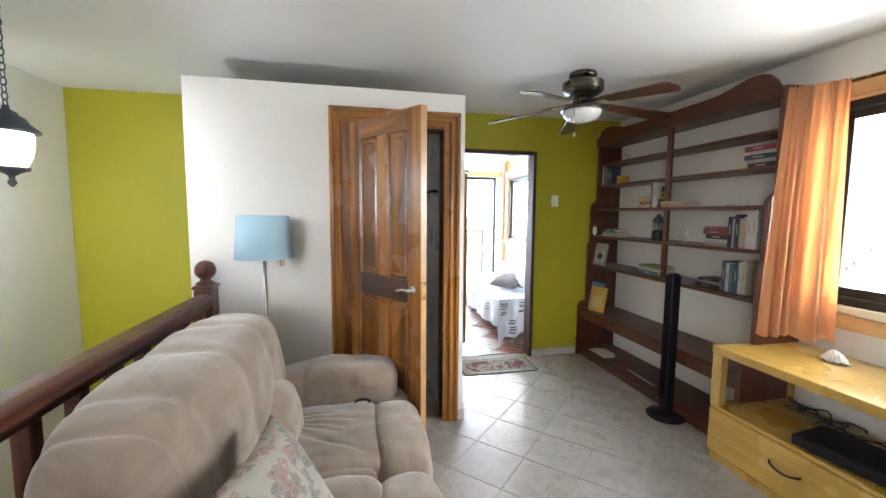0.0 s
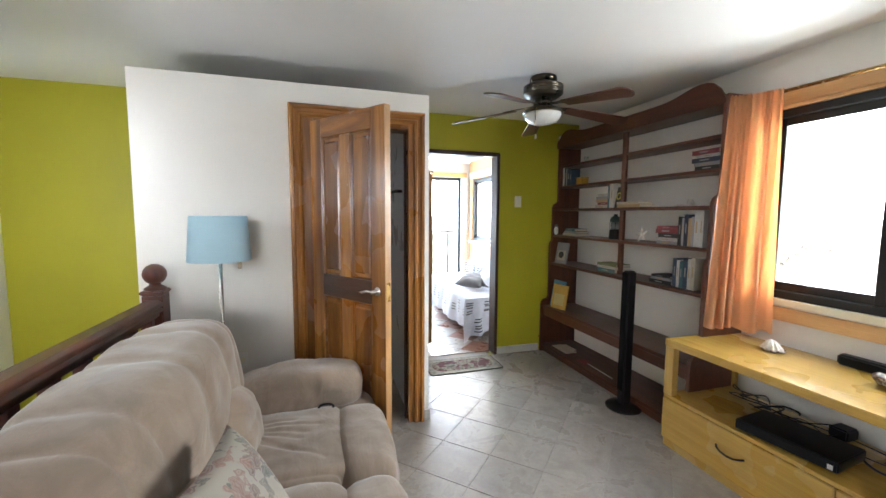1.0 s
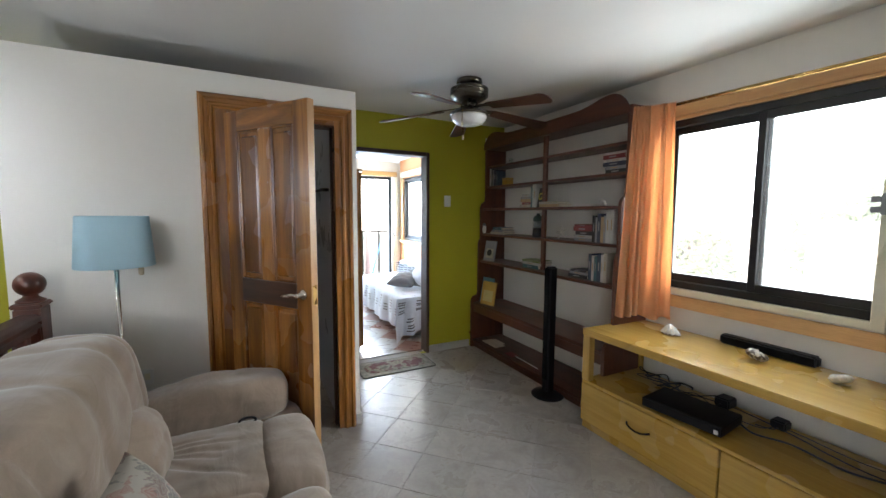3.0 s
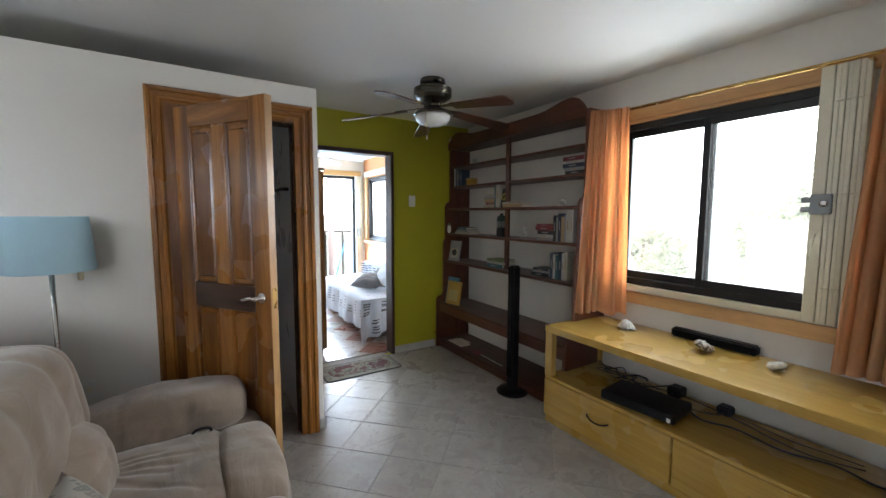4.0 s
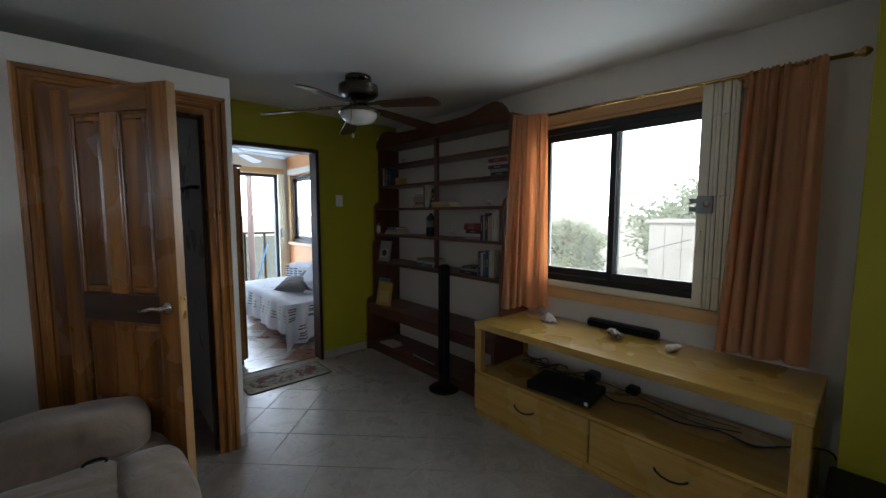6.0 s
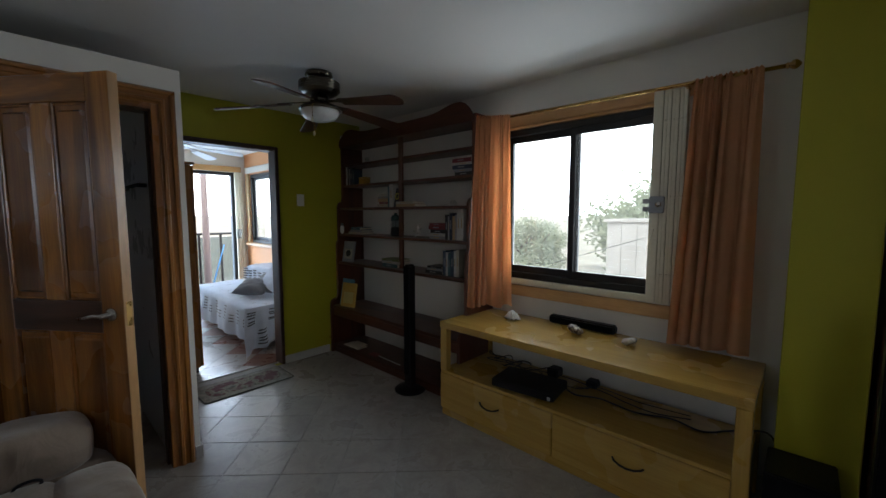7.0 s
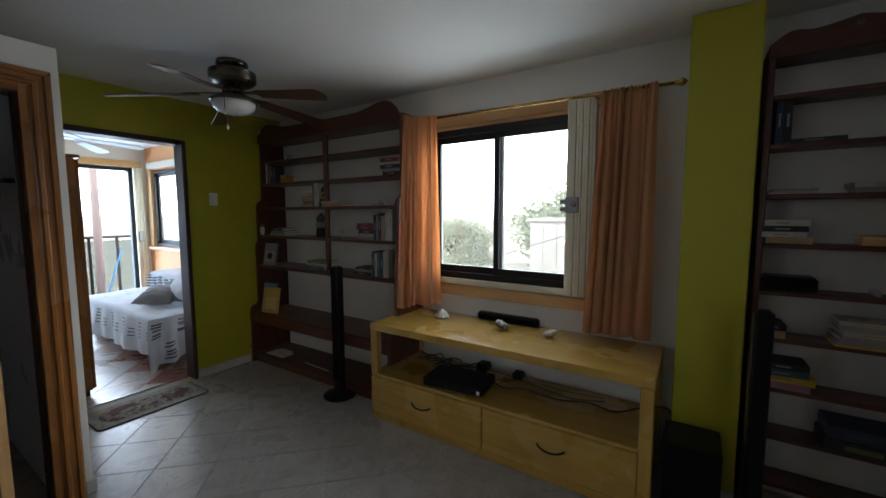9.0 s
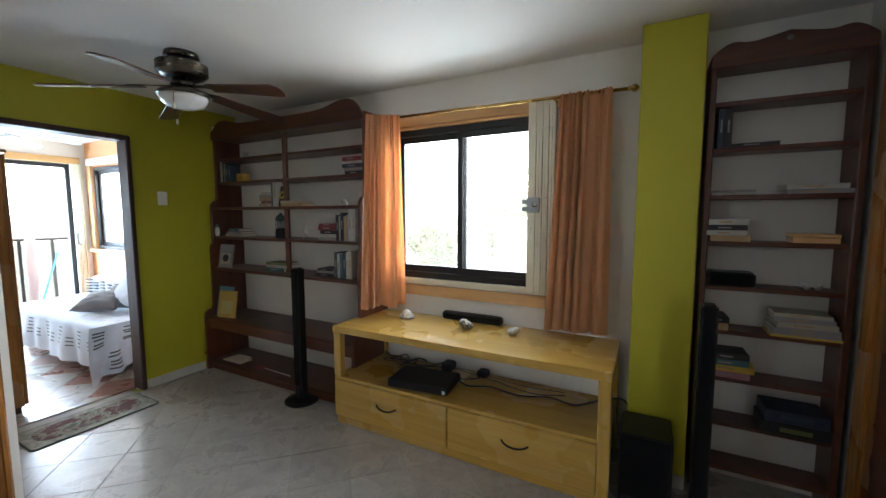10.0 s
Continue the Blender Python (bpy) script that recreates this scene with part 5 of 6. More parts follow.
def book(m, thick, high, deep, c, where, group):
    """Stands with its spine towards -x: thick along y, high along z, deep along x; m puts it in place."""
    b = thing("book", m.translation, f"{WORDS[c]} covered book {where}", "book", group)
    t = 0.003
    cov = boxes((0.002, deep, 0, t, 0, high), (0.002, deep, thick - t, thick, 0, high), (0, 0.0025, 0, thick, 0, high), m=m)
    part("cover", soften(cov, 0.0008), cover(c), b)
    part("page_block", boxes((0.003, deep - 0.006, t + 0.0004, thick - t - 0.0004, 0.004, high - 0.004), m=m), PAPER, b, "cream page block")
    band = GR if c in (BK, NV, RD, TE, BL, PK, OL) else TN
    part("spine_title", boxes((-0.0008, -0.0001, thick * 0.36, thick * 0.64, high * 0.40, high * 0.72), m=m), cover(band), b, "bar of small spine lettering")


def standing(x, y, z, rows, where, group):
    """Upright books from y on towards smaller y: rows of thickness, height, colour."""
    for i, (t, h, c) in enumerate(rows):
        y -= t + 0.0015
        book(pose(x, y, z + 0.0005, 0, 0, 0), t, h, min(0.16, h * 0.68), c, where, group)
    return y


def stacked(x, y, z, rows, where, group, seed=0):
    """Books lying flat on one another: rows of thickness, length along the shelf, colour."""
    r = random.Random(seed)
    for t, w, c in rows:
        z += 0.0006
        yy = y + r.uniform(-0.012, 0.012)
        m = Matrix.Translation((x + r.uniform(0, 0.012), yy - w / 2, z + t)) @ Matrix.Rotation(radians(-90), 4, "X") @ Matrix.Rotation(radians(r.uniform(-3, 3)), 4, "Y")
        book(m, t, w, 0.15, c, where, group)
        z += t
    return z


G1, WB = "books on the wall bookcase", "on the red-brown bookcase"
standing(2.375, 3.655, 1.750, [(0.030, 0.185, WH), (0.022, 0.18, BK), (0.016, 0.17, GR), (0.045, 0.165, NV), (0.030, 0.15, BL)], WB, G1)
stacked(2.375, 2.055, 1.750, [(0.028, 0.20, BK), (0.022, 0.19, GR), (0.030, 0.20, NV), (0.020, 0.18, WH), (0.030, 0.19, RD)], WB, G1, 1)
stacked(2.355, 3.010, 1.515, [(0.028, 0.17, CR), (0.022, 0.18, RD), (0.030, 0.17, TN), (0.020, 0.16, GR), (0.024, 0.15, WH)], WB, G1, 2)
standing(2.340, 2.925, 1.515, [(0.022, 0.19, TE), (0.050, 0.205, WH)], WB, G1)
stacked(2.335, 2.690, 1.515, [(0.026, 0.24, TN), (0.020, 0.22, CR)], WB, G1, 3)
stacked(2.350, 3.470, 1.245, [(0.022, 0.24, CR), (0.020, 0.20, GR), (0.026, 0.16, TE)], WB, G1, 4)
stacked(2.345, 2.300, 1.245, [(0.022, 0.20, GR), (0.024, 0.19, WH), (0.030, 0.20, BK), (0.034, 0.19, RD), (0.018, 0.18, RD)], WB, G1, 5)
standing(2.330, 2.195, 1.245, [(0.028, 0.20, BK), (0.016, 0.19, GR), (0.030, 0.215, NV), (0.024, 0.19, TN), (0.018, 0.20, GR), (0.034, 0.235, WH), (0.030, 0.24, WH)], WB, G1)
stacked(2.330, 2.900, 0.955, [(0.034, 0.22, TE), (0.022, 0.25, WH), (0.020, 0.24, OL)], WB, G1, 6)
stacked(2.330, 2.330, 0.955, [(0.026, 0.20, BK), (0.020, 0.18, GR), (0.016, 0.16, BK)], WB, G1, 7)
standing(2.325, 2.215, 0.955, [(0.030, 0.20, BL), (0.022, 0.19, WH), (0.026, 0.185, TE), (0.034, 0.20, BL), (0.022, 0.205, WH), (0.028, 0.215, CR)], WB, G1)


def leaning(x, y, z, w, h, t, c, mark, label, turn=0.0, title=True):
    """A picture book that leans with its front to the room."""
    m = Matrix.Translation((x, y, z + 0.001)) @ Matrix.Rotation(radians(turn), 4, "Z") @ Matrix.Rotation(radians(11), 4, "Y")
    b = thing("picture_book", (x, y, z), label, "book")
    part("cover", soften(boxes((0, t, -w / 2, w / 2, 0, h), m=m), 0.0015), cover(c), b)
    part("cover_picture", boxes((-0.0012, -0.0002, -w * 0.34, w * 0.34, h * 0.15, h * 0.62), m=m), cover(mark), b)
    if title:
        part("title_bar", boxes((-0.0012, -0.0002, -w * 0.36, w * 0.3, h * 0.76, h * 0.86), m=m), cover(NV if c != NV else WH), b, "bar of unreadable title lettering")


leaning(2.310, 3.560, 0.955, 0.16, 0.215, 0.016, GR, CR, "grey picture book with a round dark picture leaning on the shelf", 10, False)
disc = bmesh.new()
bmesh.ops.create_cone(disc, cap_ends=True, segments=28, radius1=0.034, radius2=0.034, depth=0.0012,
                      matrix=Matrix.Translation((2.310, 3.560, 0.956)) @ Matrix.Rotation(radians(10), 4, "Z") @ Matrix.Rotation(radians(11), 4, "Y") @ Matrix.Translation((-0.002, 0, 0.088)) @ Matrix.Rotation(radians(90), 4, "Y"))
part("round_picture", disc, cover(BK), bpy.data.objects["picture_book"], "dark round picture")
leaning(2.275, 3.565, 0.500, 0.18, 0.275, 0.014, (0.08, 0.22, 0.34), TE, "blue picture book leaning behind a yellow one", 6)
leaning(2.245, 3.480, 0.500, 0.19, 0.245, 0.014, (0.48, 0.30, 0.05), (0.50, 0.42, 0.16), "orange and yellow picture book leaning on the lower shelf", 14, False)
leaning(2.345, 2.802, 1.515, 0.088, 0.175, 0.020, BK, BK, "black book with a yellow ring on its front", 0.0, False)
ring = []
for k in range(25):
    a = 2 * math.pi * k / 24
    ring.append((2.3615 + 0.005 * math.sin(a), 2.812 + 0.022 * math.cos(a), 1.612 + 0.026 * math.sin(a)))
part("ring_mark", tube(ring, 0.005, 6), cover((0.60, 0.52, 0.06)), bpy.data.objects["picture_book.003"], "yellow ring on the cover")


def camp_lantern(x, y, z):
    s = thing("camping_lantern", (x, y, z), "dark green and black camping lantern on the shelf", "lantern")
    part("base", smooth(lathe([(0.0, 0.0), (0.048, 0.0), (0.050, 0.012), (0.046, 0.075), (0.034, 0.085), (0.0, 0.085)], (x, y, z + 0.0005), 24)), BLACK, s)
    part("globe", smooth(lathe([(0.0, 0.086), (0.034, 0.086), (0.037, 0.11), (0.034, 0.145), (0.0, 0.145)], (x, y, z), 24)), plain("lantern_globe", (0.25, 0.28, 0.27), 0.12, var=0.1, bump=0), s, "grey glass globe")
    part("cap", smooth(lathe([(0.0, 0.146), (0.044, 0.146), (0.046, 0.165), (0.036, 0.19), (0.016, 0.20), (0.014, 0.215), (0.0, 0.217)], (x, y, z), 24)), plain("lantern_green", (0.015, 0.05, 0.04), 0.4), s, "dark green cap")
    for a in (0.8, 2.4, 4.0, 5.5):
        part("guard_rod", smooth(tube([(x + 0.042 * math.cos(a), y + 0.042 * math.sin(a), z + 0.08), (x + 0.043 * math.cos(a), y + 0.043 * math.sin(a), z + 0.15)], 0.0025, 6)), BLACK, s)


camp_lantern(2.40, 2.885, 1.245)


def starfish(x, y, z, s, label, tilt=70):
    bm = bmesh.new()
    top, bot = [], []
    for k in range(10):
        a = 2 * math.pi * k / 10
        r = s if k % 2 == 0 else s * 0.36
        top.append(bm.verts.new((r * math.cos(a), r * math.sin(a), s * 0.05)))
        bot.append(bm.verts.new((r * math.cos(a), r * math.sin(a), -s * 0.05)))
    ct, cb = bm.verts.new((0, 0, s * 0.22)), bm.verts.new((0, 0, -s * 0.10))
    for k in range(10):
        j = (k + 1) % 10
        bm.faces.new((ct, top[k], top[j]))
        bm.faces.new((cb, bot[j], bot[k]))
        bm.faces.new((top[k], bot[k], bot[j], top[j]))
    m = Matrix.Rotation(radians(tilt), 4, "Y") @ Matrix.Rotation(radians(20), 4, "Z")
    bmesh.ops.transform(bm, matrix=m, verts=bm.verts)
    lo = min(v.co.z for v in bm.verts)
    bmesh.ops.translate(bm, verts=bm.verts, vec=(x, y, z - lo + 0.0006))
    bmesh.ops.subdivide_edges(bm, edges=bm.edges[:], cuts=2, use_grid_fill=True, smooth=0.3)
    return single("starfish", smooth(bm), SHELL, label, "starfish")


starfish(2.40, 2.585, 1.245, 0.060, "cream dried starfish leaning on the shelf", -70)
seashell(2.42, 2.190, 1.515, 0.034, 80, SHELL, "pinkish conch shell on the upper shelf", 0.2, 5)
starfish(2.42, 2.26, 1.515, 0.045, "small flat starfish lying on the upper shelf", 0)
bx = thing("wooden_box", (2.42, 3.40, 1.75), "small orange-brown wooden box on the shelf", "box")
part("body", soften(boxes((2.38, 2.46, 3.345, 3.430, 1.7505, 1.805)), 0.003), PINE["y"], bx)
part("lid", soften(boxes((2.378, 2.462, 3.343, 3.432, 1.8055, 1.822)), 0.003), PINE["y"], bx)
cup = thing("small_glass", (2.45, 3.38, 1.96), "small clear glass on the top shelf", "glass")
part("body", smooth(lathe([(0.0, 0.0), (0.018, 0.0), (0.024, 0.06), (0.022, 0.06), (0.017, 0.004), (0.0, 0.004)], (2.45, 3.38, 1.9606), 18)), GLASS, cup)
part("base", smooth(lathe([(0.0, 0.0), (0.0165, 0.0), (0.0165, 0.003), (0.0, 0.003)], (2.45, 3.38, 1.9648), 18)), PLATE, cup)
af = thing("air_freshener", (2.30, 3.64, 1.245), "white oval air freshener on the shelf", "freshener")
part("body", smooth(rounded(2.31, 3.645, 1.291, 0.04, 0.035, 0.088, 2.6, 8)), PLATE, af)
part("cap", smooth(rounded(2.31, 3.645, 1.340, 0.03, 0.026, 0.03, 2.6, 6)), GREYP, af)
single("paper_stack", boxes((2.24, 2.36, 3.30, 3.55, 0.0905, 0.0960), (2.26, 2.39, 3.34, 3.52, 0.0965, 0.101)), PAPER, "loose paper sheets on the bottom shelf", "paper")
fs = thing("fly_swatter", (2.26, 2.9, 0.09), "red fly swatter lying on the bottom shelf", "swatter")
part("paddle", soften(boxes((2.235, 2.315, 3.01, 3.13, 0.0910, 0.0945)), 0.001), cover(RD), fs)
part("handle", smooth(tube([(2.275, 3.01, 0.0945), (2.262, 2.68, 0.0945)], 0.0035, 6)), PLATE, fs)
kn = thing("brass_knob", (2.17, 3.62, 0.15), "small brass knob on the bookcase side", "knob")
part("knob", smooth(lathe([(0.0, -0.020), (0.010, -0.018), (0.013, -0.010), (0.006, -0.003), (0.008, 0.0)], (2.1745, 3.684, 0.16), 14, "x")), BRASS, kn)
part("washer", smooth(lathe([(0.0, -0.001), (0.011, -0.001), (0.011, 0.0)], (2.1750, 3.684, 0.16), 14, "x")), BRASS, kn)

G2, NB = "books on the narrow bookcase", "on the narrow bookcase"
standing(2.42, -0.222, 1.769, [(0.026, 0.19, NV), (0.030, 0.185, BK)], NB, G2)
stacked(2.41, -0.37, 1.769, [(0.018, 0.19, BK)], NB, G2, 11)
stacked(2.41, -0.30, 1.540, [(0.012, 0.17, WH), (0.010, 0.16, GR)], NB, G2, 12)
stacked(2.41, -0.615, 1.540, [(0.020, 0.23, GR), (0.022, 0.22, WH)], NB, G2, 13)
stacked(2.41, -0.29, 1.311, [(0.030, 0.165, TN), (0.024, 0.16, WH), (0.026, 0.165, BK), (0.028, 0.17, WH)], NB, G2, 14)
wb2 = thing("wooden_box", (2.46, -0.63, 1.311), "plain tan wooden box on the narrow bookcase", "box")
part("body", soften(boxes((2.42, 2.53, -0.705, -0.54, 1.3115, 1.339)), 0.003), TRIMW, wb2)
part("lid", soften(boxes((2.418, 2.532, -0.707, -0.538, 1.3395, 1.355)), 0.003), TRIMW, wb2)
cb = thing("speaker_box", (2.48, -0.31, 1.087), "long black speaker lying on the narrow bookcase", "speaker")
part("body", soften(boxes((2.42, 2.54, -0.415, -0.215, 1.0875, 1.157)), 0.010, 2), BLACK, cb)
part("grille", soften(boxes((2.417, 2.4195, -0.405, -0.225, 1.095, 1.149)), 0.001), MATTE, cb)
seashell(2.46, -0.60, 1.087, 0.024, 30, SHELL, "small white ornament shell on the narrow bookcase", 0.2, 8)
seashell(2.46, -0.66, 1.087, 0.020, 120, SHELL, "tiny white shell on the narrow bookcase", 0.1, 9)
stacked(2.41, -0.27, 0.862, [(0.034, 0.11, TN), (0.030, 0.08, BK)], NB, G2, 15)
stacked(2.40, -0.605, 0.862, [(0.010, 0.26, YE), (0.016, 0.25, GR), (0.022, 0.24, GR), (0.024, 0.22, CR), (0.022, 0.22, GR), (0.018, 0.21, CR)], NB, G2, 16)
stacked(2.40, -0.32, 0.618, [(0.034, 0.19, PK), (0.034, 0.21, YE), (0.030, 0.18, TE), (0.028, 0.17, BK)], NB, G2, 17)
for zz, w, c in ((0.3805, 0.26, BK), (0.4420, 0.24, NV)):
    gb = thing("game_box", (2.49, -0.60, zz), "dark board game box lying on the narrow bookcase", "box", "board game boxes")
    part("lid", soften(boxes((2.40, 2.57, -0.60 - w / 2, -0.60 + w / 2, zz, zz + 0.060)), 0.003), cover(c), gb)
    part("label_bar", boxes((2.3985, 2.3998, -0.66, -0.54, zz + 0.018, zz + 0.040)), cover(OL if c == BK else BL), gb, "bar of unreadable box lettering")

# ---- door mat ----


def rug_cloth():
    m, n, l, b = nodes_of("rose_mat_cloth")
    tc = n.new("ShaderNodeTexCoord").outputs["Object"]
    f = noise_tex(n, l, tc, 13, 4, 0.6, 0.8)
    v = n.new("ShaderNodeTexVoronoi")
    v.inputs["Scale"].default_value = 9
    l.new(tc, v.inputs["Vector"])
    c1 = ramped(n, l, f, [(0.38, (0.12, 0.12, 0.08)), (0.44, (0.29, 0.26, 0.19)), (0.50, (0.27, 0.235, 0.175)), (0.55, (0.13, 0.052, 0.048))])
    c2 = mixed(n, l, ramped(n, l, v.outputs["Distance"], [(0.25, 0.85), (0.42, 0.0)]), c1, (0.14, 0.055, 0.058))
    l.new(c2, b.inputs["Base Color"])
    b.inputs["Roughness"].default_value = 1.0
    bumped(n, l, b, noise_tex(n, l, tc, 300, 2), 0.5, 0.003)
    return m


def mat_outline(x0, x1, y0, y1, r):
    pts = []
    for cx, cy, a0 in ((x1 - r, y1 - r, 0), (x0 + r, y1 - r, 90), (x0 + r, y0 + r, 180), (x1 - r, y0 + r, 270)):
        for k in range(7):
            a = radians(a0 + 15 * k)
            pts.append((cx + r * math.cos(a), cy + r * math.sin(a)))
    return pts


dm = thing("door_mat", (1.23, 3.56, 0), "cream woven door mat with rose flowers and a dark edge", "mat")
part("border", prism(mat_outline(0.880, 1.602, 3.345, 3.705, 0.035), 0.001, 0.006, "z"), plain("mat_border", (0.07, 0.06, 0.05), 0.95, fine=200, bump=0.4), dm, "dark bound edge")
part("cream_field", prism(mat_outline(0.890, 1.592, 3.355, 3.695, 0.03), 0.0062, 0.0085, "z"), cloth("mat_cream", (0.33, 0.30, 0.22), (0.12, 0.11, 0.07), 300, 24), dm)
part("flower_field", prism(mat_outline(0.945, 1.537, 3.410, 3.640, 0.09), 0.0087, 0.0105, "z"), rug_cloth(), dm, "field of woven roses")

# ---- bedroom ----


def bed():
    b = thing("daybed", (2.08, 5.2, 0), "daybed under a white throw with dark dashes", "bed")
    part("frame", soften(boxes((1.66, 2.56, 4.30, 6.25, 0.06, 0.24)), 0.01), BLACK, b, "dark bed frame")
    for x in (1.70, 2.52):
        for y in (4.36, 6.19):
            part("leg", soften(boxes((x - 0.03, x + 0.03, y - 0.03, y + 0.03, 0.0005, 0.06)), 0.003), BLACK, b)
    part("mattress", smooth(rounded(2.11, 5.27, 0.355, 0.94, 1.97, 0.23, 10, 12)), WHITEC, b)
    bc = part("back_cushion", smooth(rounded(2.345, 5.20, 0.60, 0.46, 1.46, 0.30, 6, 16, 0.014, 5)), WHITEC, b, "white covered back cushion with dark dashes")
    dashes = []
    for k in range(8):
        for q in range(5):
            y, z = 4.60 + 0.165 * k, 0.535 + 0.034 * q + 0.02 * (k % 2)
            dashes.append(boxes((2.095, 2.1385, y, y + 0.075, z, z + 0.011)))
    part("dash_pattern", joined(*dashes), INK, bc, "dark woven dashes")["kind"] = "stuff"

    def drape(s, y):
        """s: metres from the wall side over the bed and down its side."""
        fold = 0.022 * math.sin(8 * y) + 0.014 * math.sin(21 * y + 1) + 0.012 * noise.noise(Vector((y * 5, s * 3, 0)))
        if s < 0.72:
            return Vector((2.34 - s, y, 0.478 + 0.006 * math.sin(11 * y + 9 * s)))
        d = s - 0.72
        hang = max(0.0, min(1.0, d / 0.30))
        return Vector((1.62 - 0.05 * min(1, d / 0.06) - fold * hang - 0.03 * hang, y, 0.478 - max(0, d - 0.03)))

    def sheet(s0, s1, y0, y1, ns, ny, lift=0.0, end=False):
        bm = bmesh.new()
        g = []
        for i in range(ns + 1):
            row = []
            for j in range(ny + 1):
                s, y = s0 + (s1 - s0) * i / ns, y0 + (y1 - y0) * j / ny
                p = drape(s, y)
                row.append(bm.verts.new(p + Vector((-lift if s > 0.74 else 0, 0, lift if s <= 0.74 else 0))))
            g.append(row)
        for a, c in zip(g, g[1:]):
            for j in range(ny):
                bm.faces.new((a[j], a[j + 1], c[j + 1], c[j]))
        return bm

    t = part("throw", smooth(sheet(0.0, 1.12, 4.245, 6.22, 40, 90)), WHITEC, b, "white cotton throw")
    # the end of the throw hangs down at the foot
    def hanging(q, v, lift=0.0):
        corner = max(0.0, (q - 0.72) / 0.28)
        i = q * 32
        y = 4.245 - lift - (0.045 + 0.050 * math.sin(i * 0.80) + 0.024 * math.sin(i * 1.7 + 1)) * v - 0.16 * corner * corner * v * v
        return Vector((2.50 - 0.975 * q - (0.02 + 0.06 * corner) * v, y, 0.478 - (0.38 + 0.088 * corner) * v)) + 0.02 * v * noise.noise_vector(Vector((q * 9, v * 3, 1.5)))

    def end_sheet(q0, q1, v0, v1, nq, nv, lift=0.0):
        bm = bmesh.new()
        g = [[bm.verts.new(hanging(q0 + (q1 - q0) * i / nq, v0 + (v1 - v0) * j / nv, lift)) for j in range(nv + 1)] for i in range(nq + 1)]
        for a, c in zip(g, g[1:]):
            for j in range(nv):
                bm.faces.new((a[j], a[j + 1], c[j + 1], c[j]))
        return bm

    part("throw_end", smooth(end_sheet(0, 1, 0, 1, 64, 14)), WHITEC, t)
    stripes = []
    r = random.Random(3)
    for k in range(11):
        for q in range(5):
            y = 4.33 + 0.175 * k
            s = 0.80 + 0.034 * q
            if k % 2:
                stripes.append(sheet(s + 0.02, s + 0.032, y, y + 0.085, 1, 4, 0.003))
            elif q < 3:
                stripes.append(sheet(s + 0.10, s + 0.111, y, y + 0.085, 1, 4, 0.003))
        for q in range(3):
            s = 0.12 + 0.22 * q + 0.05 * (k % 2)
            stripes.append(sheet(s, s + 0.05, 4.30 + 0.175 * k, 4.312 + 0.175 * k, 3, 1, 0.003))
    for k in range(9):
        for q in range(5):
            v, a = 0.06 + 0.075 * q + (0.48 if k % 2 else 0.0) + 0.05 * r.random(), 0.03 + 0.107 * k
            if v < 0.95:
                stripes.append(end_sheet(a, a + 0.075 + 0.015 * r.random(), v, v + 0.030, 6, 1, 0.004))
    part("dash_pattern", joined(*stripes), INK, t, "dark woven dashes")["kind"] = "stuff"


bed()
for x, y, z, a, bb in ((1.88, 4.90, 0.550, 112, 35), (2.02, 4.82, 0.585, 124, 20)):
    single("grey_pillow", pillow((x, y, z + 0.03), 0.42, 0.31, 0.13, (Matrix.Rotation(radians(bb), 3, "Z") @ Matrix.Rotation(radians(-a), 3, "Y")).to_4x4()), GREYP, "soft grey pillow leaning on the daybed", "pillow", group="bed pillows")
single("white_pillow", pillow((2.06, 4.72, 0.69), 0.46, 0.38, 0.14, Matrix.Rotation(radians(-142), 4, "Y")), WHITEC, "white pillow at the back of the daybed", "pillow", group="bed pillows")


def wardrobe():
    w = thing("wardrobe", (0.8, 4.3, 0), "honey-brown wooden wardrobe beside the bedroom doorway", "wardrobe")
    part("body", soften(boxes((0.52, 1.060, 4.06, 4.50, 0.05, 1.88)), 0.004), HONEY["z"], w)
    part("plinth", soften(boxes((0.54, 1.045, 4.08, 4.48, 0.0005, 0.0495)), 0.003), FRAMEW, w)
    d = part("door", soften(boxes((1.0605, 1.082, 4.065, 4.495, 0.06, 1.87)), 0.003), HONEY["z"], w)
    part("knob", smooth(lathe([(0.0, 0.024), (0.012, 0.02), (0.007, 0.006), (0.008, 0.0)], (1.082, 4.46, 1.0), 12, "x")), BRASS, d)
    part("cornice", soften(boxes((0.51, 1.09, 4.05, 4.51, 1.8805, 1.905)), 0.005), HONEY["x"], w)


wardrobe()


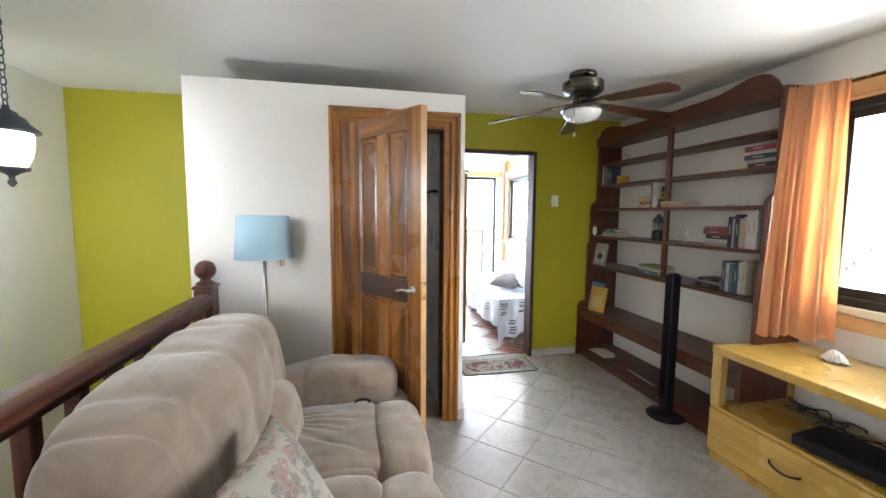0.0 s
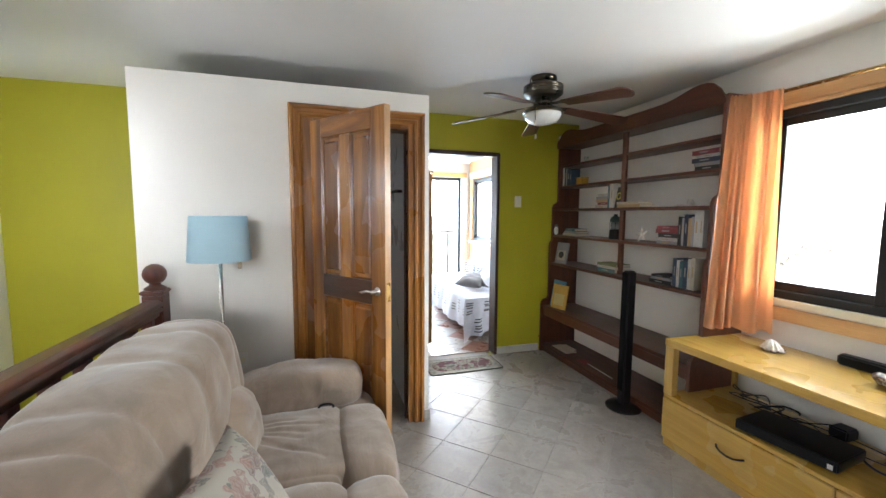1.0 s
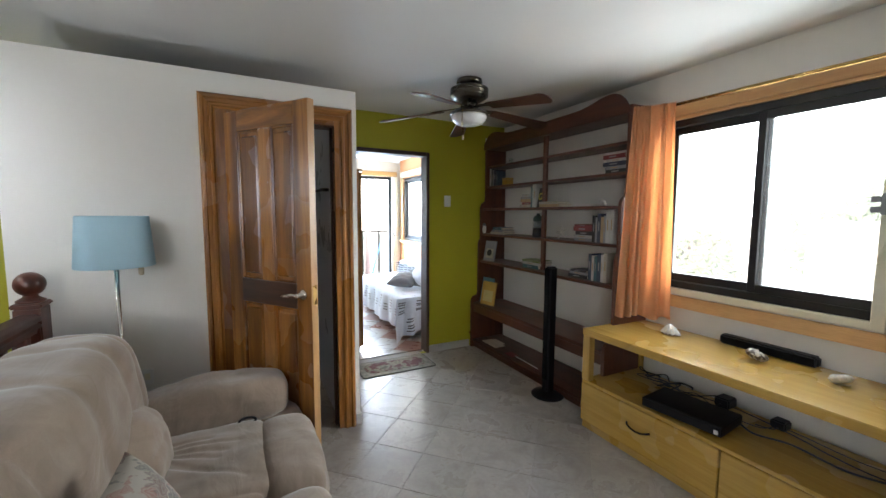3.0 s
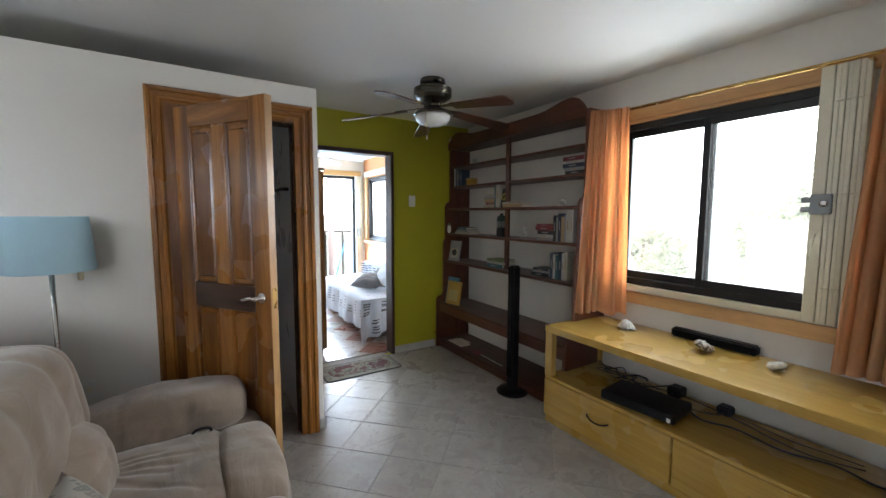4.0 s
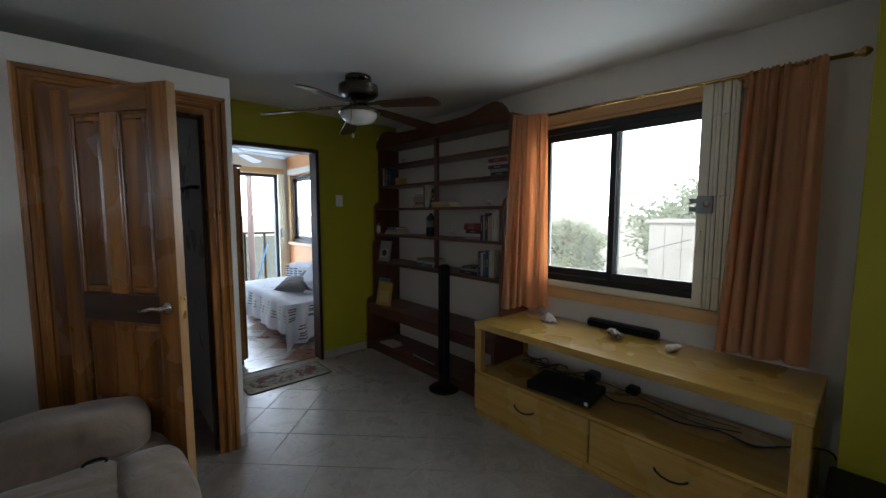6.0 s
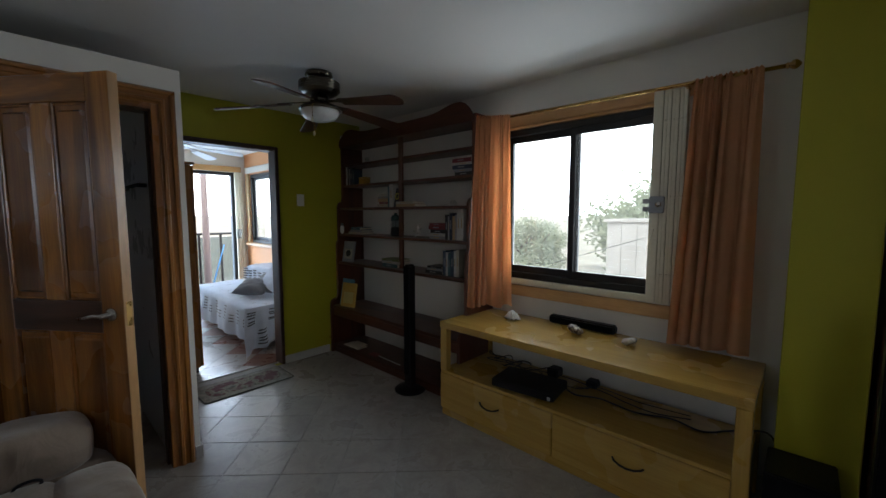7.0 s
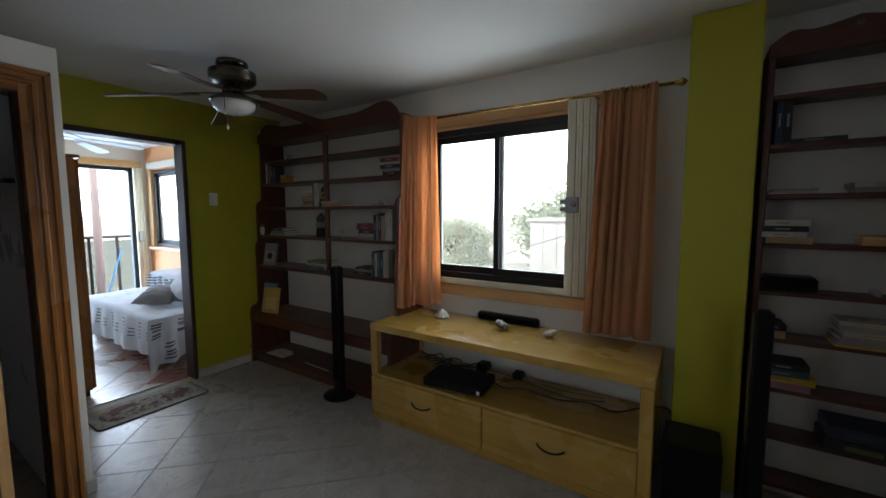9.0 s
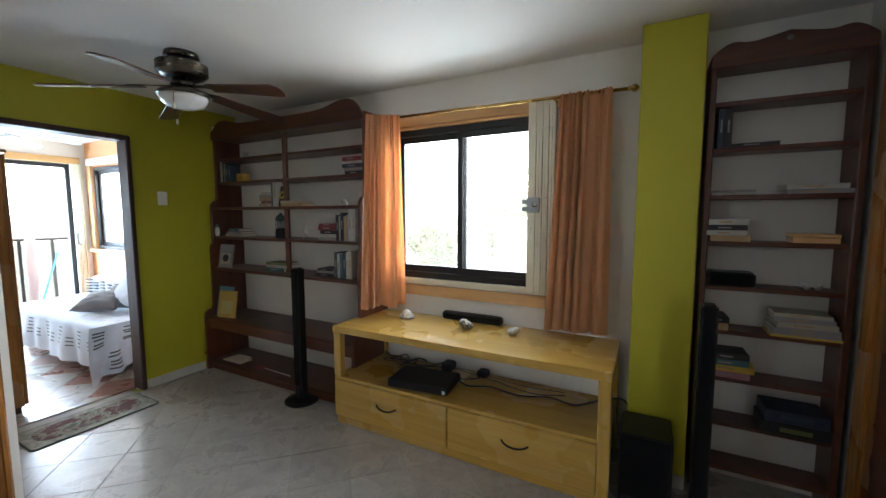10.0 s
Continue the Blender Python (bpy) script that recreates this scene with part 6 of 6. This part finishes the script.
def balcony_door():
    d = thing("door_4", (1.55, 7.0, 0), "glazed balcony door in a black aluminium frame", "door", kind=S)
    x0, x1, z1 = 0.66, 2.44, 2.125
    for n, r in (("frame_side", (x0, x0 + 0.05, 7.02, 7.10, 0.001, z1)), ("frame_side", (x1 - 0.05, x1, 7.02, 7.10, 0.001, z1)),
                 ("frame_head", (x0 + 0.051, x1 - 0.051, 7.02, 7.10, z1 - 0.05, z1)), ("sill", (x0 + 0.051, x1 - 0.051, 7.02, 7.10, 0.001, 0.03))):
        part(n, soften(boxes(r), 0.003), ALU, d)
    s = part("sash", soften(boxes((0.72, 0.77, 7.04, 7.07, 0.031, 2.07), (1.50, 1.55, 7.04, 7.07, 0.031, 2.07), (0.77, 1.50, 7.04, 7.07, 0.031, 0.08), (0.77, 1.50, 7.04, 7.07, 2.02, 2.07)), 0.002), ALU, d)
    part("pane", boxes((0.77, 1.50, 7.052, 7.056, 0.08, 2.02)), GLASS, s).visible_shadow = False
    part("trim_head", soften(boxes((0.5, 2.53, 6.945, 6.9795, 2.13, 2.215)), 0.004), TRIMX, d, "pine board over the balcony door")


balcony_door()
sh2 = thing("accordion_shutter", (2.48, 6.95, 0.0), "folded ivory accordion shutter at the balcony door", "shutter")
for k in range(5):
    xa = 2.425 + 0.024 * k
    part("slat", soften(boxes((xa, xa + 0.021, 6.935 + 0.012 * (k % 2), 6.972, 0.002, 2.128)), 0.002), IVORY, sh2)
part("lock", soften(boxes((2.44, 2.49, 6.905, 6.934, 1.05, 1.20)), 0.003), STEEL, sh2)
WFAN = plain("white_fan_paint", (0.72, 0.74, 0.78), 0.4, var=0.03)
ceiling_fan(1.36, 5.42, 2.42, "bedroom_fan", "white ceiling fan of the bedroom", 45, 0.62, WFAN, WFAN, bowl=False)

# balcony
single("floor_balcony", boxes((-0.8, 3.4, 7.14, 8.75, -0.25, -0.02)), TILE, "tiled balcony floor", "floor", S)


def balcony_rail():
    r = thing("balcony_railing", (1.3, 8.6, 0), "balcony railing with dark posts and greenish glass", "railing")
    part("top_rail", smooth(tube([(-0.7, 8.6, 1.065), (3.3, 8.6, 1.065)], 0.022)), ALU, r)
    for k in range(10):
        x = -0.351 + 0.38 * k
        part("post", soften(boxes((x - 0.02, x + 0.02, 8.58, 8.62, -0.02, 1.045)), 0.003), ALU, r)
        if k:
            part("glass_panel", boxes((x - 0.355, x - 0.025, 8.597, 8.603, 0.06, 1.00)), GREENGLASS, r, "greenish glass panel").visible_shadow = False


balcony_rail()
pc = thing("balcony_column", (2.385, 8.42, 0), "greyish pink balcony column", "column")
part("shaft", smooth(lathe([(0.0, -0.02), (0.062, -0.02), (0.055, 2.20), (0.075, 2.30), (0.075, 2.35), (0.0, 2.35)], (2.385, 8.42, 0), 24)), plain("pink_column_paint", (0.40, 0.33, 0.33), 0.6, var=0.06), pc)
part("capital", soften(boxes((2.295, 2.475, 8.33, 8.51, 2.3505, 2.42)), 0.006), plain("pink_cap_paint", (0.42, 0.33, 0.32), 0.6, var=0.06), pc)
single("balcony_beam", boxes((-0.8, 3.4, 8.30, 8.55, 2.42, 2.60)), plain("beam_paint", (0.50, 0.30, 0.22), 0.6, var=0.08), "red-brown beam over the balcony", "beam", S)
mp_ = thing("mop", (2.5, 8.2, 0), "mop with a blue handle leaning on the balcony", "mop")
part("handle", smooth(tube([(2.33, 8.05, 0.05), (2.73, 8.54, 0.84)], 0.012)), plain("blue_plastic", (0.05, 0.25, 0.60), 0.4), mp_, "blue handle")
part("head", smooth(rounded(2.31, 8.03, 0.02, 0.18, 0.18, 0.08, 3, 6, 0.01, 20)), WHITEC, mp_)

# ---- outdoors ----


def outdoor_ground():
    bm = bmesh.new()
    n = 48
    rings = [[bm.verts.new((r * math.cos(2 * math.pi * k / n), r * math.sin(2 * math.pi * k / n), -3.3 + (0.25 * noise.noise(Vector((r * math.cos(2 * math.pi * k / n) * 0.1, r * math.sin(2 * math.pi * k / n) * 0.1, 0))) if r > 15 else 0)))
              for k in range(n)] for r in (4, 9, 18, 30, 60, 150, 400, 1500)]
    bm.faces.new(rings[0])
    for a, b in zip(rings, rings[1:]):
        for k in range(n):
            bm.faces.new((a[k], a[(k + 1) % n], b[(k + 1) % n], b[k]))
    single("ground", bm, plain("dry_ground", (0.36, 0.32, 0.25), 0.95, var=0.25, big=0.3, fine=3, bump=0.4, dist=0.05), "dry pale ground outside", "ground", S)


outdoor_ground()


def haze_sky():
    bm = bmesh.new()
    n, R = 48, 1400
    rings = [[bm.verts.new((R * math.cos(2 * math.pi * k / n), R * math.sin(2 * math.pi * k / n), z)) for k in range(n)] for z in (-20, 200, 500, 900)]
    for a, b in zip(rings, rings[1:]):
        for k in range(n):
            bm.faces.new((a[k], b[k], b[(k + 1) % n], a[(k + 1) % n]))
    single("backdrop", bm, glowing("bright_haze", (1.0, 0.99, 0.97), HAZE), "bright white hazy sky at the horizon", "sky", S)


HAZE = 5.0
haze_sky()


def house(x0, x1, y0, y1, z1, wall, label):
    h = thing("house", ((x0 + x1) / 2, (y0 + y1) / 2, -3.3), label, "house", "neighbouring houses")
    w = part("wall", boxes((x0, x1, y0, y1, -3.35, z1)), wall, h)
    part("roof", soften(boxes((x0 - 0.15, x1 + 0.15, y0 - 0.15, y1 + 0.15, z1, z1 + 0.16)), 0.02), wall, h, "flat roof with a low parapet")
    part("roof_tank_base", boxes((x0 + 1.5, x0 + 2.3, y0 + 0.8, y0 + 1.6, z1 + 0.16, z1 + 0.28)), wall, h)
    for k in range(9):
        y = y0 + (y1 - y0) * (k + 0.5) / 9
        part("wall_panel", soften(boxes((x0 - 0.04, x0 - 0.001, y - (y1 - y0) / 18 + 0.01, y + (y1 - y0) / 18 - 0.01, -3.3, z1 - 0.1)), 0.008), wall, w)


HOUSEW = plain("weathered_white_wall", (0.34, 0.31, 0.28), 0.85, var=0.14, big=0.6, fine=9, bump=0.2)
GREYR = plain("grey_roof", (0.12, 0.115, 0.105), 0.9, var=0.2, big=0.6, fine=6)
house(20.0, 26.0, 1.0, 7.40, 1.06, HOUSEW, "weathered white flat-roofed house across the yard")
house(15.0, 18.5, 4.6, 7.6, -1.75, GREYR, "low grey flat-roofed shed across the yard")


def tree(x, y, z, h, r, seed, label):
    t = thing("tree", (x, y, z), label, "tree", "trees outside")
    rnd = random.Random(seed)
    bark = plain("bark", (0.12, 0.085, 0.06), 0.95, var=0.3, big=4, fine=30, bump=0.6)
    prof = [(0.0, 0.0), (0.20, 0.0), (0.15, h * 0.25), (0.11, h * 0.5), (0.05, h * 0.8), (0.0, h * 0.8)]
    trunk = part("trunk", smooth(lathe(prof, (x, y, z), 12)), bark, t)
    tips = []
    for k in range(26):
        a, up = rnd.uniform(0, 6.28), rnd.uniform(0.10, 0.62) * h
        end = Vector((x + r * rnd.uniform(0.35, 0.95) * math.cos(a), y + r * rnd.uniform(0.35, 0.95) * math.sin(a), z + up + rnd.uniform(0.1, 0.3) * h))
        tips.append(end)
        mid = Vector((x, y, z + up)).lerp(end, 0.5) + Vector((0, 0, -0.1))
        part("limb", smooth(tube([(x, y, z + up * 0.85), mid, end], 0.035, 6)), bark, t)
    tips.append(Vector((x, y, z + h * 0.9)))
    bm = bmesh.new()
    for _ in range(5000 if r < 3 else 11000):
        c = rnd.choice(tips) + Vector([rnd.gauss(0, r * 0.20) for _ in range(3)])
        d = Vector((rnd.gauss(0, 1), rnd.gauss(0, 1), rnd.gauss(0, 0.6))).normalized()
        e = d.orthogonal().normalized()
        s = rnd.uniform(0.07, 0.15) * max(1.0, r / 2)
        vs = [bm.verts.new(c + p) for p in (-d * s, e * s * 0.45, d * s, -e * s * 0.45)]
        bm.faces.new(vs)
    part("crown", bm, LEAF, t, "uneven crown of small green leaves")


LEAF = cloth("leaves", (0.36, 0.375, 0.26), (0.28, 0.30, 0.20), 20, 1.2, 0.0, 0.0, see=0.4)
tree(31.0, 8.2, -3.3, 6.9, 4.0, 1, "leafy green tree beside the white house")
tree(19.5, 11.7, -3.3, 4.6, 1.5, 2, "low leafy green tree across the yard")
tree(25.0, 13.8, -3.3, 3.8, 1.7, 3, "bushy green tree farther off")
single("overhead_wire", tube([(15, 7.8, -0.6), (20, 5.6, 0.35), (30, 1.5, 1.8)], 0.012, 6), CABLE, "thin overhead wire across the yard", "wire")

# ---- floor tiles, piece by piece ----
lay(FLOOR, -0.945, 2.597, -2.29, 3.715, skip=lambda x, y: y < -1.0)
lay(FLOORB, -0.45, 2.597, 3.840, 6.97, red=lambda i, j: i % 3 == 0 and (j % 2 == 0))
